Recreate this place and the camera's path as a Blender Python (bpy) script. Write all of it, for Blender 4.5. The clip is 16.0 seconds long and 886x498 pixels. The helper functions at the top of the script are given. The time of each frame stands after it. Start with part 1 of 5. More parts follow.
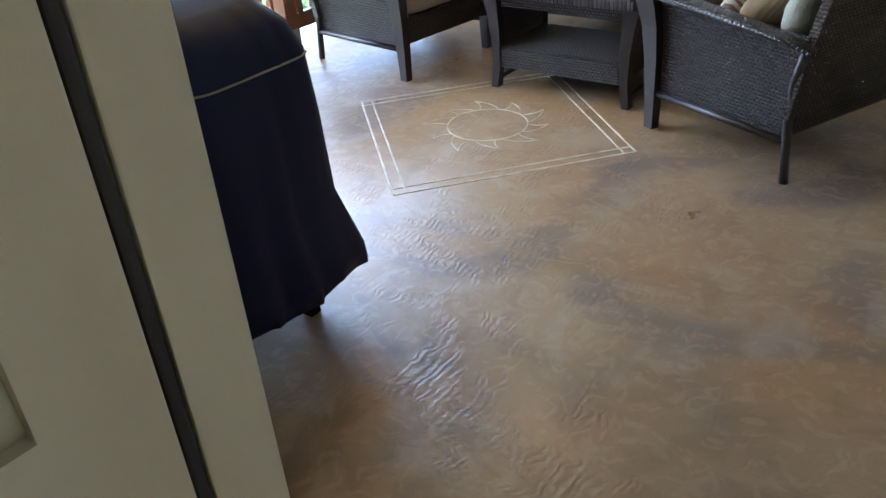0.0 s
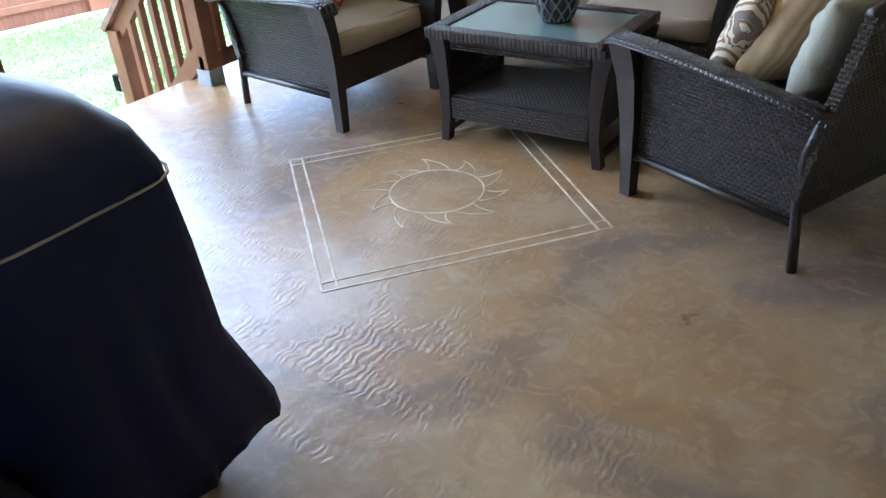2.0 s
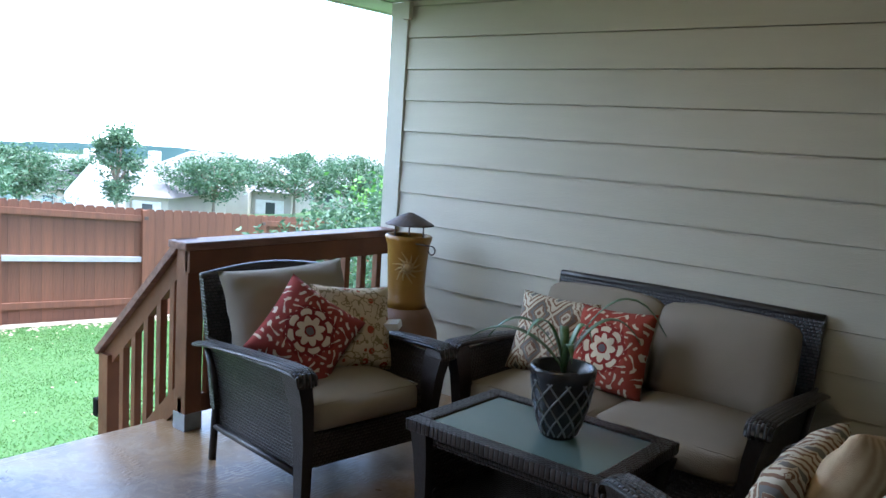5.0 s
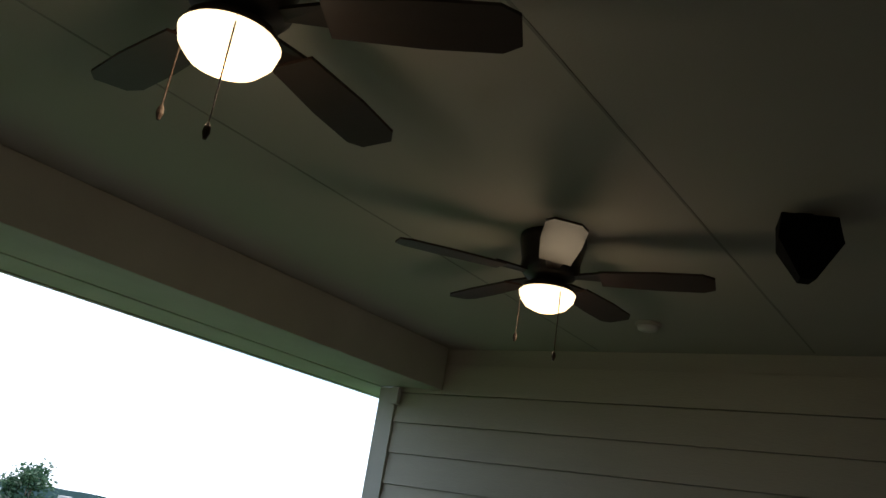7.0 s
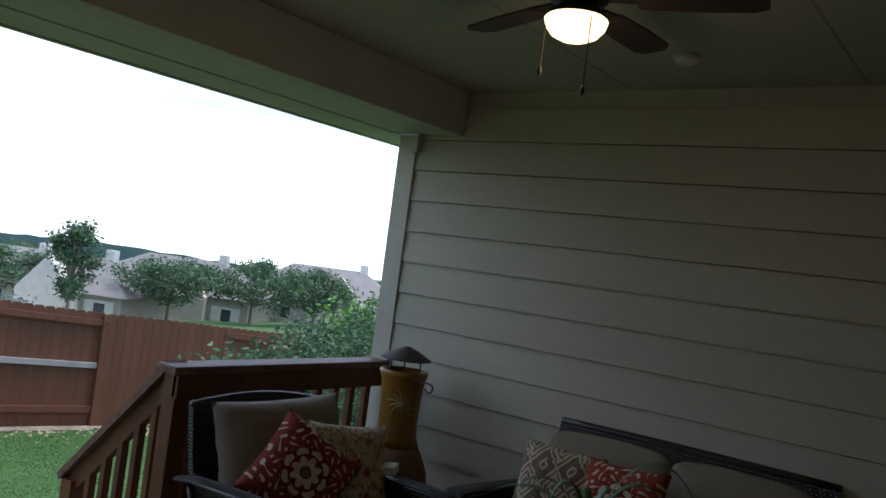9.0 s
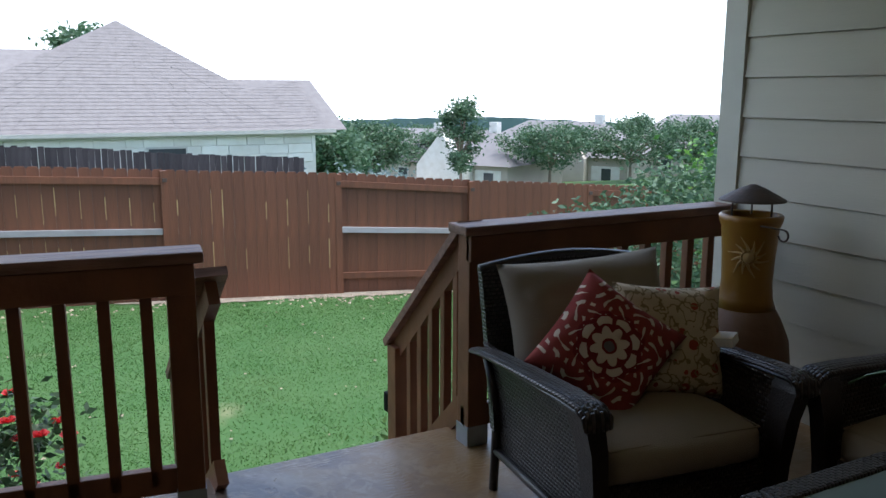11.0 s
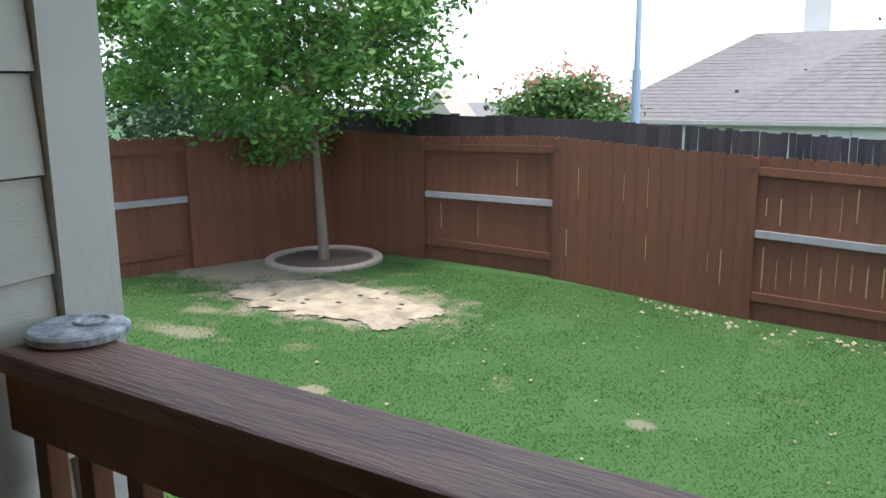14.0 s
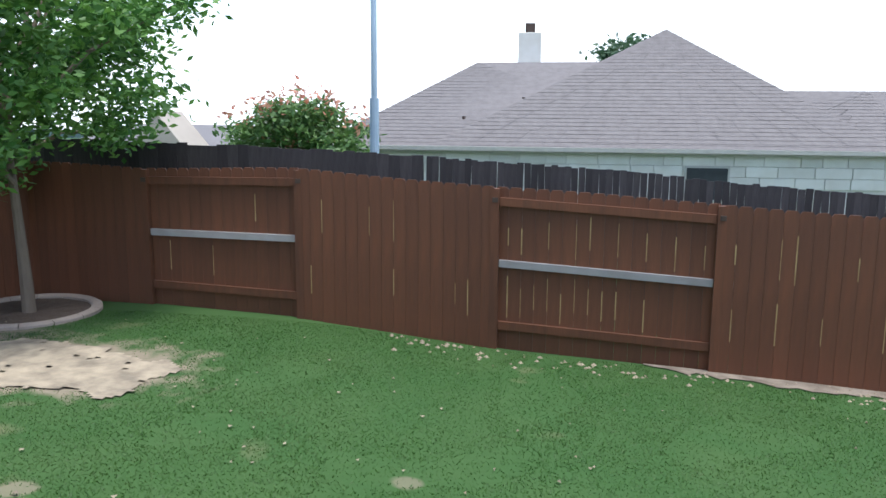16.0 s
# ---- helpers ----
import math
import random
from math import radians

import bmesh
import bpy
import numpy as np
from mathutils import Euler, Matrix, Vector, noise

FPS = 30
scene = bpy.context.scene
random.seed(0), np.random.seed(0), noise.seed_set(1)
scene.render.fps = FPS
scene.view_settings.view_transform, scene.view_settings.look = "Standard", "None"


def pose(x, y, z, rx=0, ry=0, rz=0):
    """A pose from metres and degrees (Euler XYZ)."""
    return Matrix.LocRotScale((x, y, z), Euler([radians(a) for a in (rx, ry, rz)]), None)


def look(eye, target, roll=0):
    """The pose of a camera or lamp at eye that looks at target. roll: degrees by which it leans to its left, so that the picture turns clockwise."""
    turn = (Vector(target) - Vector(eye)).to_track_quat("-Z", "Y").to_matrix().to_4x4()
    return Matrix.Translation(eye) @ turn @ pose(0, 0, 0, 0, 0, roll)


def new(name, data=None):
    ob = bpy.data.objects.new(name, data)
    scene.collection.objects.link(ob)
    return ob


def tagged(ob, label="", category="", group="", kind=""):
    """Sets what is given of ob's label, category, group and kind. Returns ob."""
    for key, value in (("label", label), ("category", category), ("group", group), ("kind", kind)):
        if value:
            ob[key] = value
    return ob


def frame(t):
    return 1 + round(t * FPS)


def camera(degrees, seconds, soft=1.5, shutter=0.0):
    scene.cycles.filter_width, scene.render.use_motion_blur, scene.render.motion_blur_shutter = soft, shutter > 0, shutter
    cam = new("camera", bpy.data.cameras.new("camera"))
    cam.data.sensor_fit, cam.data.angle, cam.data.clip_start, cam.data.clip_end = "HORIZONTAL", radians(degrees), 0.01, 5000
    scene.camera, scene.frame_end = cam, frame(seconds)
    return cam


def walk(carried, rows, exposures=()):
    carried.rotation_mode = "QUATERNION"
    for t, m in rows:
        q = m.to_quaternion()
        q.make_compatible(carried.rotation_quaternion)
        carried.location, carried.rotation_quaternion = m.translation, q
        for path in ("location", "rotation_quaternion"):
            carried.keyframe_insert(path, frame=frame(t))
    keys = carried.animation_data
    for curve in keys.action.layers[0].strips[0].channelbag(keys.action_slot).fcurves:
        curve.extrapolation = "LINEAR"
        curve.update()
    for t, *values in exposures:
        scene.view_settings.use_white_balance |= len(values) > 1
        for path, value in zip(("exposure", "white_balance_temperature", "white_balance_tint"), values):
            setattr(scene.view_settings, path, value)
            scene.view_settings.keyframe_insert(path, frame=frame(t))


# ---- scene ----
cam = camera(56.6, 16.0)
PATH = [
    (0, (3.639, -0.085, 1.412), (2.561, 1.251, 0.385), -4.9),
    (0.5, (3.564, 0.0, 1.39), (2.537, 1.326, 0.3), -5.1),
    (1, (3.451, 0.133, 1.358), (2.458, 1.482, 0.265), -4.6),
    (1.5, (3.394, 0.315, 1.375), (2.383, 1.674, 0.311), -4.9),
    (2, (3.307, 0.464, 1.398), (2.31, 1.861, 0.371), -4.4),
    (2.5, (3.249, 0.589, 1.348), (2.256, 2.037, 0.391), -2.9),
    (3, (3.21, 0.701, 1.316), (2.2, 2.17, 0.409), -1.5),
    (3.5, (3.23, 0.819, 1.307), (2.154, 2.259, 0.429), -1.2),
    (4, (3.251, 0.919, 1.296), (2.115, 2.346, 0.476), 0.0),
    (4.2, (3.236, 0.945, 1.309), (2.08, 2.392, 0.555), 0.8),
    (4.5, (3.215, 0.981, 1.369), (2.022, 2.474, 0.779), 2.1),
    (5, (3.203, 1.005, 1.448), (1.966, 2.554, 1.182), 3.7),
    (5.2, (3.199, 1.004, 1.463), (1.955, 2.562, 1.301), 4.4),
    (7.3, (3.044, 0.741, 1.502), (1.905, 2.239, 2.179), 9.7),
    (7.5, (3.041, 0.748, 1.507), (1.902, 2.24, 2.198), 9.8),
    (8, (3.031, 0.777, 1.502), (1.885, 2.305, 2.093), 9.7),
    (8.5, (3.006, 0.822, 1.498), (1.854, 2.43, 1.79), 8.3),
    (8.7, (2.98, 0.869, 1.505), (1.831, 2.499, 1.66), 8.0),
    (10.8, (2.825, 1.551, 1.42), (1.153, 2.587, 1.059), 1.0),
    (11, (2.67, 1.636, 1.408), (0.936, 2.559, 1.033), 0.2),
    (11.5, (2.338, 1.771, 1.397), (0.493, 2.427, 0.992), 0.8),
    (12, (1.951, 1.861, 1.375), (0.034, 2.238, 0.945), 1.7),
    (12.5, (1.585, 1.945, 1.362), (-0.366, 1.998, 0.925), 1.2),
    (13, (1.236, 1.945, 1.34), (-0.696, 1.666, 0.904), 0.4),
    (13.5, (0.961, 1.966, 1.345), (-0.895, 1.353, 0.92), 0.1),
    (14, (0.656, 1.916, 1.324), (-1.11, 1.067, 0.924), -0.5),
    (14.5, (0.495, 1.831, 1.346), (-1.256, 0.941, 0.969), -0.1),
    (15, (0.327, 1.623, 1.314), (-1.501, 0.895, 0.959), 0.5),
    (15.5, (0.361, 1.443, 1.337), (-1.558, 1.0, 0.988), 0.9),
    (16, (0.167, 1.662, 1.402), (-1.786, 1.419, 1.051), 0.4),
]
walk(cam, [(t, look(eye, target, roll)) for t, eye, target, roll in PATH],
     [(0.0, 4.5, 5600, 10), (2.0, 4.4, 5550, 10), (3.5, 4.15, 5450, 10), (4.2, 4.05, 5450, 10), (4.6, 3.75, 5400, 10), (5.0, 3.05, 5400, 10), (5.2, 2.65, 5450, 10),
      (7.3, 1.0, 5900, 10), (8.0, 0.95, 5900, 10), (8.7, 0.9, 5900, 10), (10.8, 1.5, 5900, 10), (11.5, 1.42, 6000, 10), (12.5, 1.22, 6050, 10), (13.5, 1.45, 6150, 10), (14.5, 1.3, 6250, 10), (15.2, 1.2, 6150, 10), (16.0, 1.0, 6000, 10)])
# ---- world ----
SUN_EL, SUN_AZ = 1.39, 0.7
world = bpy.data.worlds.new("sky")
scene.world = world
world.use_nodes = True
wt = world.node_tree
sky = wt.nodes.new("ShaderNodeTexSky")
sky.sky_type, sky.sun_disc, sky.sun_elevation, sky.sun_rotation = "NISHITA", False, SUN_EL, SUN_AZ
cloud_co = wt.nodes.new("ShaderNodeTexCoord")
cloud_map = wt.nodes.new("ShaderNodeMapping")
cloud_map.inputs["Scale"].default_value = (1.6, 1.6, 5.0)
cloud_no = wt.nodes.new("ShaderNodeTexNoise")
cloud_no.inputs["Scale"].default_value, cloud_no.inputs["Detail"].default_value = 1.3, 7
cloud_rp = wt.nodes.new("ShaderNodeValToRGB")
cloud_rp.color_ramp.elements[0].position, cloud_rp.color_ramp.elements[1].position = 0.45, 0.64
cloud_mx = wt.nodes.new("ShaderNodeMix")
cloud_mx.data_type = "RGBA"
cloud_mx.inputs[7].default_value = (6.6, 6.9, 7.2, 1)
wt.links.new(cloud_co.outputs["Generated"], cloud_map.inputs["Vector"])
wt.links.new(cloud_map.outputs[0], cloud_no.inputs["Vector"])
wt.links.new(cloud_no.outputs["Fac"], cloud_rp.inputs[0])
low_sp = wt.nodes.new("ShaderNodeSeparateXYZ")
low_mr = wt.nodes.new("ShaderNodeMapRange")
low_mr.inputs["From Min"].default_value, low_mr.inputs["From Max"].default_value = 0.04, 0.16
low_mr.inputs["To Min"].default_value, low_mr.inputs["To Max"].default_value = 1.0, 0.0
low_mx = wt.nodes.new("ShaderNodeMath")
low_mx.operation = "MAXIMUM"
wt.links.new(cloud_co.outputs["Generated"], low_sp.inputs[0])
wt.links.new(low_sp.outputs[2], low_mr.inputs["Value"])
wt.links.new(low_mr.outputs[0], low_mx.inputs[0])
wt.links.new(cloud_rp.outputs[0], low_mx.inputs[1])
wt.links.new(low_mx.outputs[0], cloud_mx.inputs[0])
wt.links.new(sky.outputs[0], cloud_mx.inputs[6])
wt.links.new(cloud_mx.outputs[2], wt.nodes["Background"].inputs[0])
wt.nodes["Background"].inputs[1].default_value = 0.15
sun = new("sun", bpy.data.lights.new("sun", "SUN"))
sun.data.energy, sun.data.angle, sun.data.color = 2.3, radians(16), (1, 0.96, 0.9)
sun.matrix_world = look((0, 0, 30), (-6, -7, -20))


# ---- materials ----
def mat(name, base, rough=0.7, metal=0.0, spots=None, scale=6.0, amount=0.5, bump=0.0, bump_scale=60.0, stretch=(1, 1, 1), vary=0.0, spec=0.5):
    """Principled paint with two scales of variation, fine relief and, with vary, a change from piece to piece."""
    m = bpy.data.materials.new(name)
    m.use_nodes = True
    t = m.node_tree
    b = t.nodes["Principled BSDF"]
    b.inputs["Roughness"].default_value, b.inputs["Metallic"].default_value = rough, metal
    b.inputs["Specular IOR Level"].default_value = spec
    co = t.nodes.new("ShaderNodeTexCoord")
    mp = t.nodes.new("ShaderNodeMapping")
    mp.inputs["Scale"].default_value = stretch
    t.links.new(co.outputs["Object"], mp.inputs["Vector"])
    big = t.nodes.new("ShaderNodeTexNoise")
    big.inputs["Scale"].default_value, big.inputs["Detail"].default_value = scale, 6
    t.links.new(mp.outputs[0], big.inputs["Vector"])
    rp = t.nodes.new("ShaderNodeValToRGB")
    rp.color_ramp.elements[0].position, rp.color_ramp.elements[1].position = 0.35, 0.68
    t.links.new(big.outputs["Fac"], rp.inputs[0])
    mx = t.nodes.new("ShaderNodeMix")
    mx.data_type = "RGBA"
    spots = spots or tuple(c * 0.75 for c in base)
    rp.color_ramp.elements[1].color = (amount, amount, amount, 1)
    mx.inputs[6].default_value, mx.inputs[7].default_value = (*base, 1), (*spots, 1)
    t.links.new(rp.outputs[0], mx.inputs[0])
    out = mx.outputs[2]
    if vary:
        oi = t.nodes.new("ShaderNodeObjectInfo")
        mr = t.nodes.new("ShaderNodeMapRange")
        mr.inputs["To Min"].default_value, mr.inputs["To Max"].default_value = 1 - vary, 1 + vary
        hs = t.nodes.new("ShaderNodeHueSaturation")
        t.links.new(oi.outputs["Random"], mr.inputs["Value"])
        t.links.new(mr.outputs[0], hs.inputs["Value"])
        t.links.new(out, hs.inputs["Color"])
        out = hs.outputs[0]
    t.links.new(out, b.inputs["Base Color"])
    if bump:
        fine = t.nodes.new("ShaderNodeTexNoise")
        fine.inputs["Scale"].default_value, fine.inputs["Detail"].default_value = bump_scale, 4
        t.links.new(mp.outputs[0], fine.inputs["Vector"])
        bp = t.nodes.new("ShaderNodeBump")
        bp.inputs["Strength"].default_value, bp.inputs["Distance"].default_value = bump, 0.01
        t.links.new(fine.outputs["Fac"], bp.inputs["Height"])
        t.links.new(bp.outputs[0], b.inputs["Normal"])
    return m


def wicker(name, flat=False):
    """Woven resin strands: rows of short offset weaves."""
    m = bpy.data.materials.new(name)
    m.use_nodes = True
    t = m.node_tree
    b = t.nodes["Principled BSDF"]
    co = t.nodes.new("ShaderNodeTexCoord")
    sp = t.nodes.new("ShaderNodeSeparateXYZ")
    cb = t.nodes.new("ShaderNodeCombineXYZ")
    t.links.new(co.outputs["Object"], sp.inputs[0])
    if flat:
        t.links.new(sp.outputs[0], cb.inputs[0])
        t.links.new(sp.outputs[1], cb.inputs[1])
    else:
        ad = t.nodes.new("ShaderNodeMath")
        t.links.new(sp.outputs[0], ad.inputs[0])
        t.links.new(sp.outputs[1], ad.inputs[1])
        t.links.new(ad.outputs[0], cb.inputs[0])
        t.links.new(sp.outputs[2], cb.inputs[1])
    br = t.nodes.new("ShaderNodeTexBrick")
    br.inputs["Scale"].default_value = 1.0
    br.inputs["Brick Width"].default_value, br.inputs["Row Height"].default_value = 0.019, 0.0135
    br.inputs["Mortar Size"].default_value, br.inputs["Mortar Smooth"].default_value = 0.0042, 1.0
    br.inputs["Color1"].default_value, br.inputs["Color2"].default_value = (0.030, 0.023, 0.023, 1), (0.060, 0.047, 0.046, 1)
    br.inputs["Mortar"].default_value = (0.0012, 0.001, 0.001, 1)
    t.links.new(cb.outputs[0], br.inputs["Vector"])
    t.links.new(br.outputs["Color"], b.inputs["Base Color"])
    bp = t.nodes.new("ShaderNodeBump")
    bp.invert = True
    bp.inputs["Strength"].default_value, bp.inputs["Distance"].default_value = 1.0, 0.008
    t.links.new(br.outputs["Fac"], bp.inputs["Height"])
    t.links.new(bp.outputs[0], b.inputs["Normal"])
    b.inputs["Roughness"].default_value = 0.34
    return m


class Graph:
    """Small helper that writes node arithmetic."""

    def __init__(self, m):
        self.t = m.node_tree

    def op(self, kind, a, b=0.0, c=0.0):
        n = self.t.nodes.new("ShaderNodeMath")
        n.operation = kind
        for i, v in enumerate((a, b, c)):
            if isinstance(v, (int, float)):
                n.inputs[i].default_value = v
            else:
                self.t.links.new(v, n.inputs[i])
        return n.outputs[0]

    def mix(self, f, a, b):
        n = self.t.nodes.new("ShaderNodeMix")
        n.data_type = "RGBA"
        for i, v in ((0, f), (6, a), (7, b)):
            if isinstance(v, tuple):
                n.inputs[i].default_value = (*v, 1)
            elif isinstance(v, (int, float)):
                n.inputs[i].default_value = v
            else:
                self.t.links.new(v, n.inputs[i])
        return n.outputs[2]

    def less(self, a, b):
        return self.op("LESS_THAN", a, b)


def fabric(name, kind, ground, ink, ink2):
    """Printed cotton; the print lies in the cushion's own x and z, edges at +-0.5 of its size."""
    m = bpy.data.materials.new(name)
    m.use_nodes = True
    g = Graph(m)
    t = m.node_tree
    b = t.nodes["Principled BSDF"]
    b.inputs["Roughness"].default_value = 0.9
    b.inputs["Specular IOR Level"].default_value = 0.15
    co = t.nodes.new("ShaderNodeTexCoord")
    sp = t.nodes.new("ShaderNodeSeparateXYZ")
    t.links.new(co.outputs["Object"], sp.inputs[0])
    x, z = sp.outputs[0], sp.outputs[2]
    noi = t.nodes.new("ShaderNodeTexNoise")
    noi.inputs["Scale"].default_value = 38
    t.links.new(co.outputs["Object"], noi.inputs["Vector"])
    wob = g.op("MULTIPLY", g.op("SUBTRACT", noi.outputs["Fac"], 0.5), 0.03)
    if kind == "medallion":
        r = g.op("MULTIPLY", g.op("ADD", g.op("SQRT", g.op("ADD", g.op("MULTIPLY", x, x), g.op("MULTIPLY", z, z))), g.op("MULTIPLY", wob, 0.4)), 1.22)
        th = g.op("ARCTAN2", z, x)
        pet = g.op("ABSOLUTE", g.op("COSINE", g.op("MULTIPLY", th, 4.0)))
        pet2 = g.op("ABSOLUTE", g.op("COSINE", g.op("MULTIPLY", th, 2.0)))
        c = g.mix(g.less(r, g.op("ADD", 0.118, g.op("MULTIPLY", pet, 0.02))), ground, ink2)
        c = g.mix(g.op("MULTIPLY", g.less(r, g.op("ADD", 0.05, g.op("MULTIPLY", pet, 0.026))), g.op("GREATER_THAN", r, 0.03)), c, ink)
        c = g.mix(g.less(r, 0.02), c, (0.12, 0.11, 0.12))
        c = g.mix(g.op("MULTIPLY", g.op("MULTIPLY", g.less(r, g.op("ADD", 0.098, g.op("MULTIPLY", pet, 0.018))), g.op("GREATER_THAN", r, 0.086)), g.op("GREATER_THAN", pet, 0.35)), c, ink)
        # scrolls outside the flower
        sw = g.op("SINE", g.op("ADD", g.op("MULTIPLY", r, 150.0), g.op("MULTIPLY", g.op("COSINE", g.op("MULTIPLY", th, 8.0)), 3.4)))
        sw2 = g.op("SINE", g.op("ADD", g.op("MULTIPLY", th, 16.0), g.op("MULTIPLY", g.op("SINE", g.op("MULTIPLY", r, 70.0)), 2.4)))
        band = g.op("MULTIPLY", g.op("GREATER_THAN", sw, 0.35), g.op("GREATER_THAN", sw2, 0.05))
        band = g.op("MULTIPLY", band, g.op("MULTIPLY", g.op("GREATER_THAN", r, 0.122), g.less(r, g.op("ADD", 0.235, g.op("MULTIPLY", pet2, 0.11)))))
        c = g.mix(band, c, ink)
    elif kind == "ikat":
        ax = g.op("ABSOLUTE", g.op("SUBTRACT", g.op("FRACT", g.op("ADD", g.op("MULTIPLY", g.op("ADD", x, wob), 8.0), 0.5)), 0.5))
        az = g.op("ABSOLUTE", g.op("SUBTRACT", g.op("FRACT", g.op("ADD", g.op("MULTIPLY", g.op("ADD", z, wob), 6.0), 0.5)), 0.5))
        d = g.op("ADD", ax, az)
        c = g.mix(g.op("GREATER_THAN", g.op("SINE", g.op("MULTIPLY", d, 34.0)), 0.25), ground, ink)
        c = g.mix(g.op("MULTIPLY", g.op("GREATER_THAN", d, 0.62), g.less(d, 0.74)), c, ink2)
        c = g.mix(g.less(d, 0.1), c, ink2)
    elif kind == "vines":
        vo = t.nodes.new("ShaderNodeTexVoronoi")
        vo.inputs["Scale"].default_value = 16
        t.links.new(co.outputs["Object"], vo.inputs["Vector"])
        nb = t.nodes.new("ShaderNodeTexNoise")
        nb.inputs["Scale"].default_value, nb.inputs["Detail"].default_value = 22, 2
        t.links.new(co.outputs["Object"], nb.inputs["Vector"])
        c = g.mix(g.less(vo.outputs["Distance"], 0.30), ground, ink)
        c = g.mix(g.less(g.op("ABSOLUTE", g.op("SUBTRACT", nb.outputs["Fac"], 0.5)), 0.03), c, ink2)
        c = g.mix(g.less(vo.outputs["Distance"], 0.1), c, ground)
    else:  # ribbed
        s = g.op("SINE", g.op("MULTIPLY", g.op("ADD", x, g.op("MULTIPLY", wob, 0.3)), 260.0))
        c = g.mix(g.op("MULTIPLY", g.op("ADD", s, 1.0), 0.5), ground, ink)
    t.links.new(c, b.inputs["Base Color"])
    weave = t.nodes.new("ShaderNodeTexNoise")
    weave.inputs["Scale"].default_value = 420
    t.links.new(co.outputs["Object"], weave.inputs["Vector"])
    bp = t.nodes.new("ShaderNodeBump")
    bp.inputs["Strength"].default_value, bp.inputs["Distance"].default_value = 0.35, 0.003
    t.links.new(weave.outputs["Fac"], bp.inputs["Height"])
    t.links.new(bp.outputs[0], b.inputs["Normal"])
    return m


def stained_floor():
    """Acid-stained, trowelled concrete under a glossy sealer: tan, ochre and grey-blue clouds, short trowel ridges."""
    m = bpy.data.materials.new("stained_concrete")
    m.use_nodes = True
    g = Graph(m)
    t = m.node_tree
    b = t.nodes["Principled BSDF"]
    co = t.nodes.new("ShaderNodeTexCoord")

    def cloud(scale, detail, dist, seed):
        mp = t.nodes.new("ShaderNodeMapping")
        mp.inputs["Location"].default_value = (seed, seed * 2, 0)
        n = t.nodes.new("ShaderNodeTexNoise")
        n.inputs["Scale"].default_value, n.inputs["Detail"].default_value, n.inputs["Distortion"].default_value = scale, detail, dist
        t.links.new(co.outputs["Object"], mp.inputs[0])
        t.links.new(mp.outputs[0], n.inputs["Vector"])
        return n.outputs["Fac"]

    def step(f, lo, hi):
        n = t.nodes.new("ShaderNodeMapRange")
        n.interpolation_type = "SMOOTHSTEP"
        n.inputs["From Min"].default_value, n.inputs["From Max"].default_value = lo, hi
        t.links.new(f, n.inputs["Value"])
        return n.outputs[0]

    c = g.mix(step(cloud(1.1, 5, 0.6, 3), 0.4, 0.62), (0.245, 0.150, 0.068), (0.255, 0.182, 0.110))
    c = g.mix(g.op("MULTIPLY", step(cloud(0.9, 4, 1.2, 8), 0.52, 0.66), 0.75), c, (0.105, 0.082, 0.080))
    c = g.mix(g.op("MULTIPLY", step(cloud(2.6, 6, 1.5, 15), 0.52, 0.70), 0.5), c, (0.31, 0.25, 0.185))
    c = g.mix(g.op("MULTIPLY", step(cloud(6.0, 6, 0.8, 21), 0.46, 0.68), 0.55), c, (0.165, 0.105, 0.06))
    c = g.mix(g.op("MULTIPLY", step(cloud(11.0, 8, 2.0, 61), 0.5, 0.66), 0.35), c, (0.34, 0.26, 0.17))
    t.links.new(c, b.inputs["Base Color"])
    patch = step(cloud(2.3, 4, 1.8, 30), 0.47, 0.6)
    wv = t.nodes.new("ShaderNodeTexWave")
    wv.inputs["Scale"].default_value, wv.inputs["Distortion"].default_value, wv.inputs["Detail"].default_value, wv.inputs["Detail Scale"].default_value = 13, 9, 3, 1.4
    t.links.new(co.outputs["Object"], wv.inputs["Vector"])
    h = g.op("ADD", g.op("MULTIPLY", g.op("MULTIPLY", wv.outputs["Fac"], patch), 0.30), g.op("MULTIPLY", cloud(16, 5, 1.0, 40), 0.6))
    bp = t.nodes.new("ShaderNodeBump")
    bp.inputs["Strength"].default_value, bp.inputs["Distance"].default_value = 0.30, 0.010
    t.links.new(h, bp.inputs["Height"])
    t.links.new(bp.outputs[0], b.inputs["Normal"])
    rr = t.nodes.new("ShaderNodeMapRange")
    rr.inputs["To Min"].default_value, rr.inputs["To Max"].default_value = 0.20, 0.46
    t.links.new(cloud(4, 5, 0.5, 50), rr.inputs["Value"])
    t.links.new(rr.outputs[0], b.inputs["Roughness"])
    return m


def glow(name, color, strength):
    m = mat(name, color, 0.4)
    b = m.node_tree.nodes["Principled BSDF"]
    b.inputs["Emission Color"].default_value, b.inputs["Emission Strength"].default_value = (*color, 1), strength
    return m


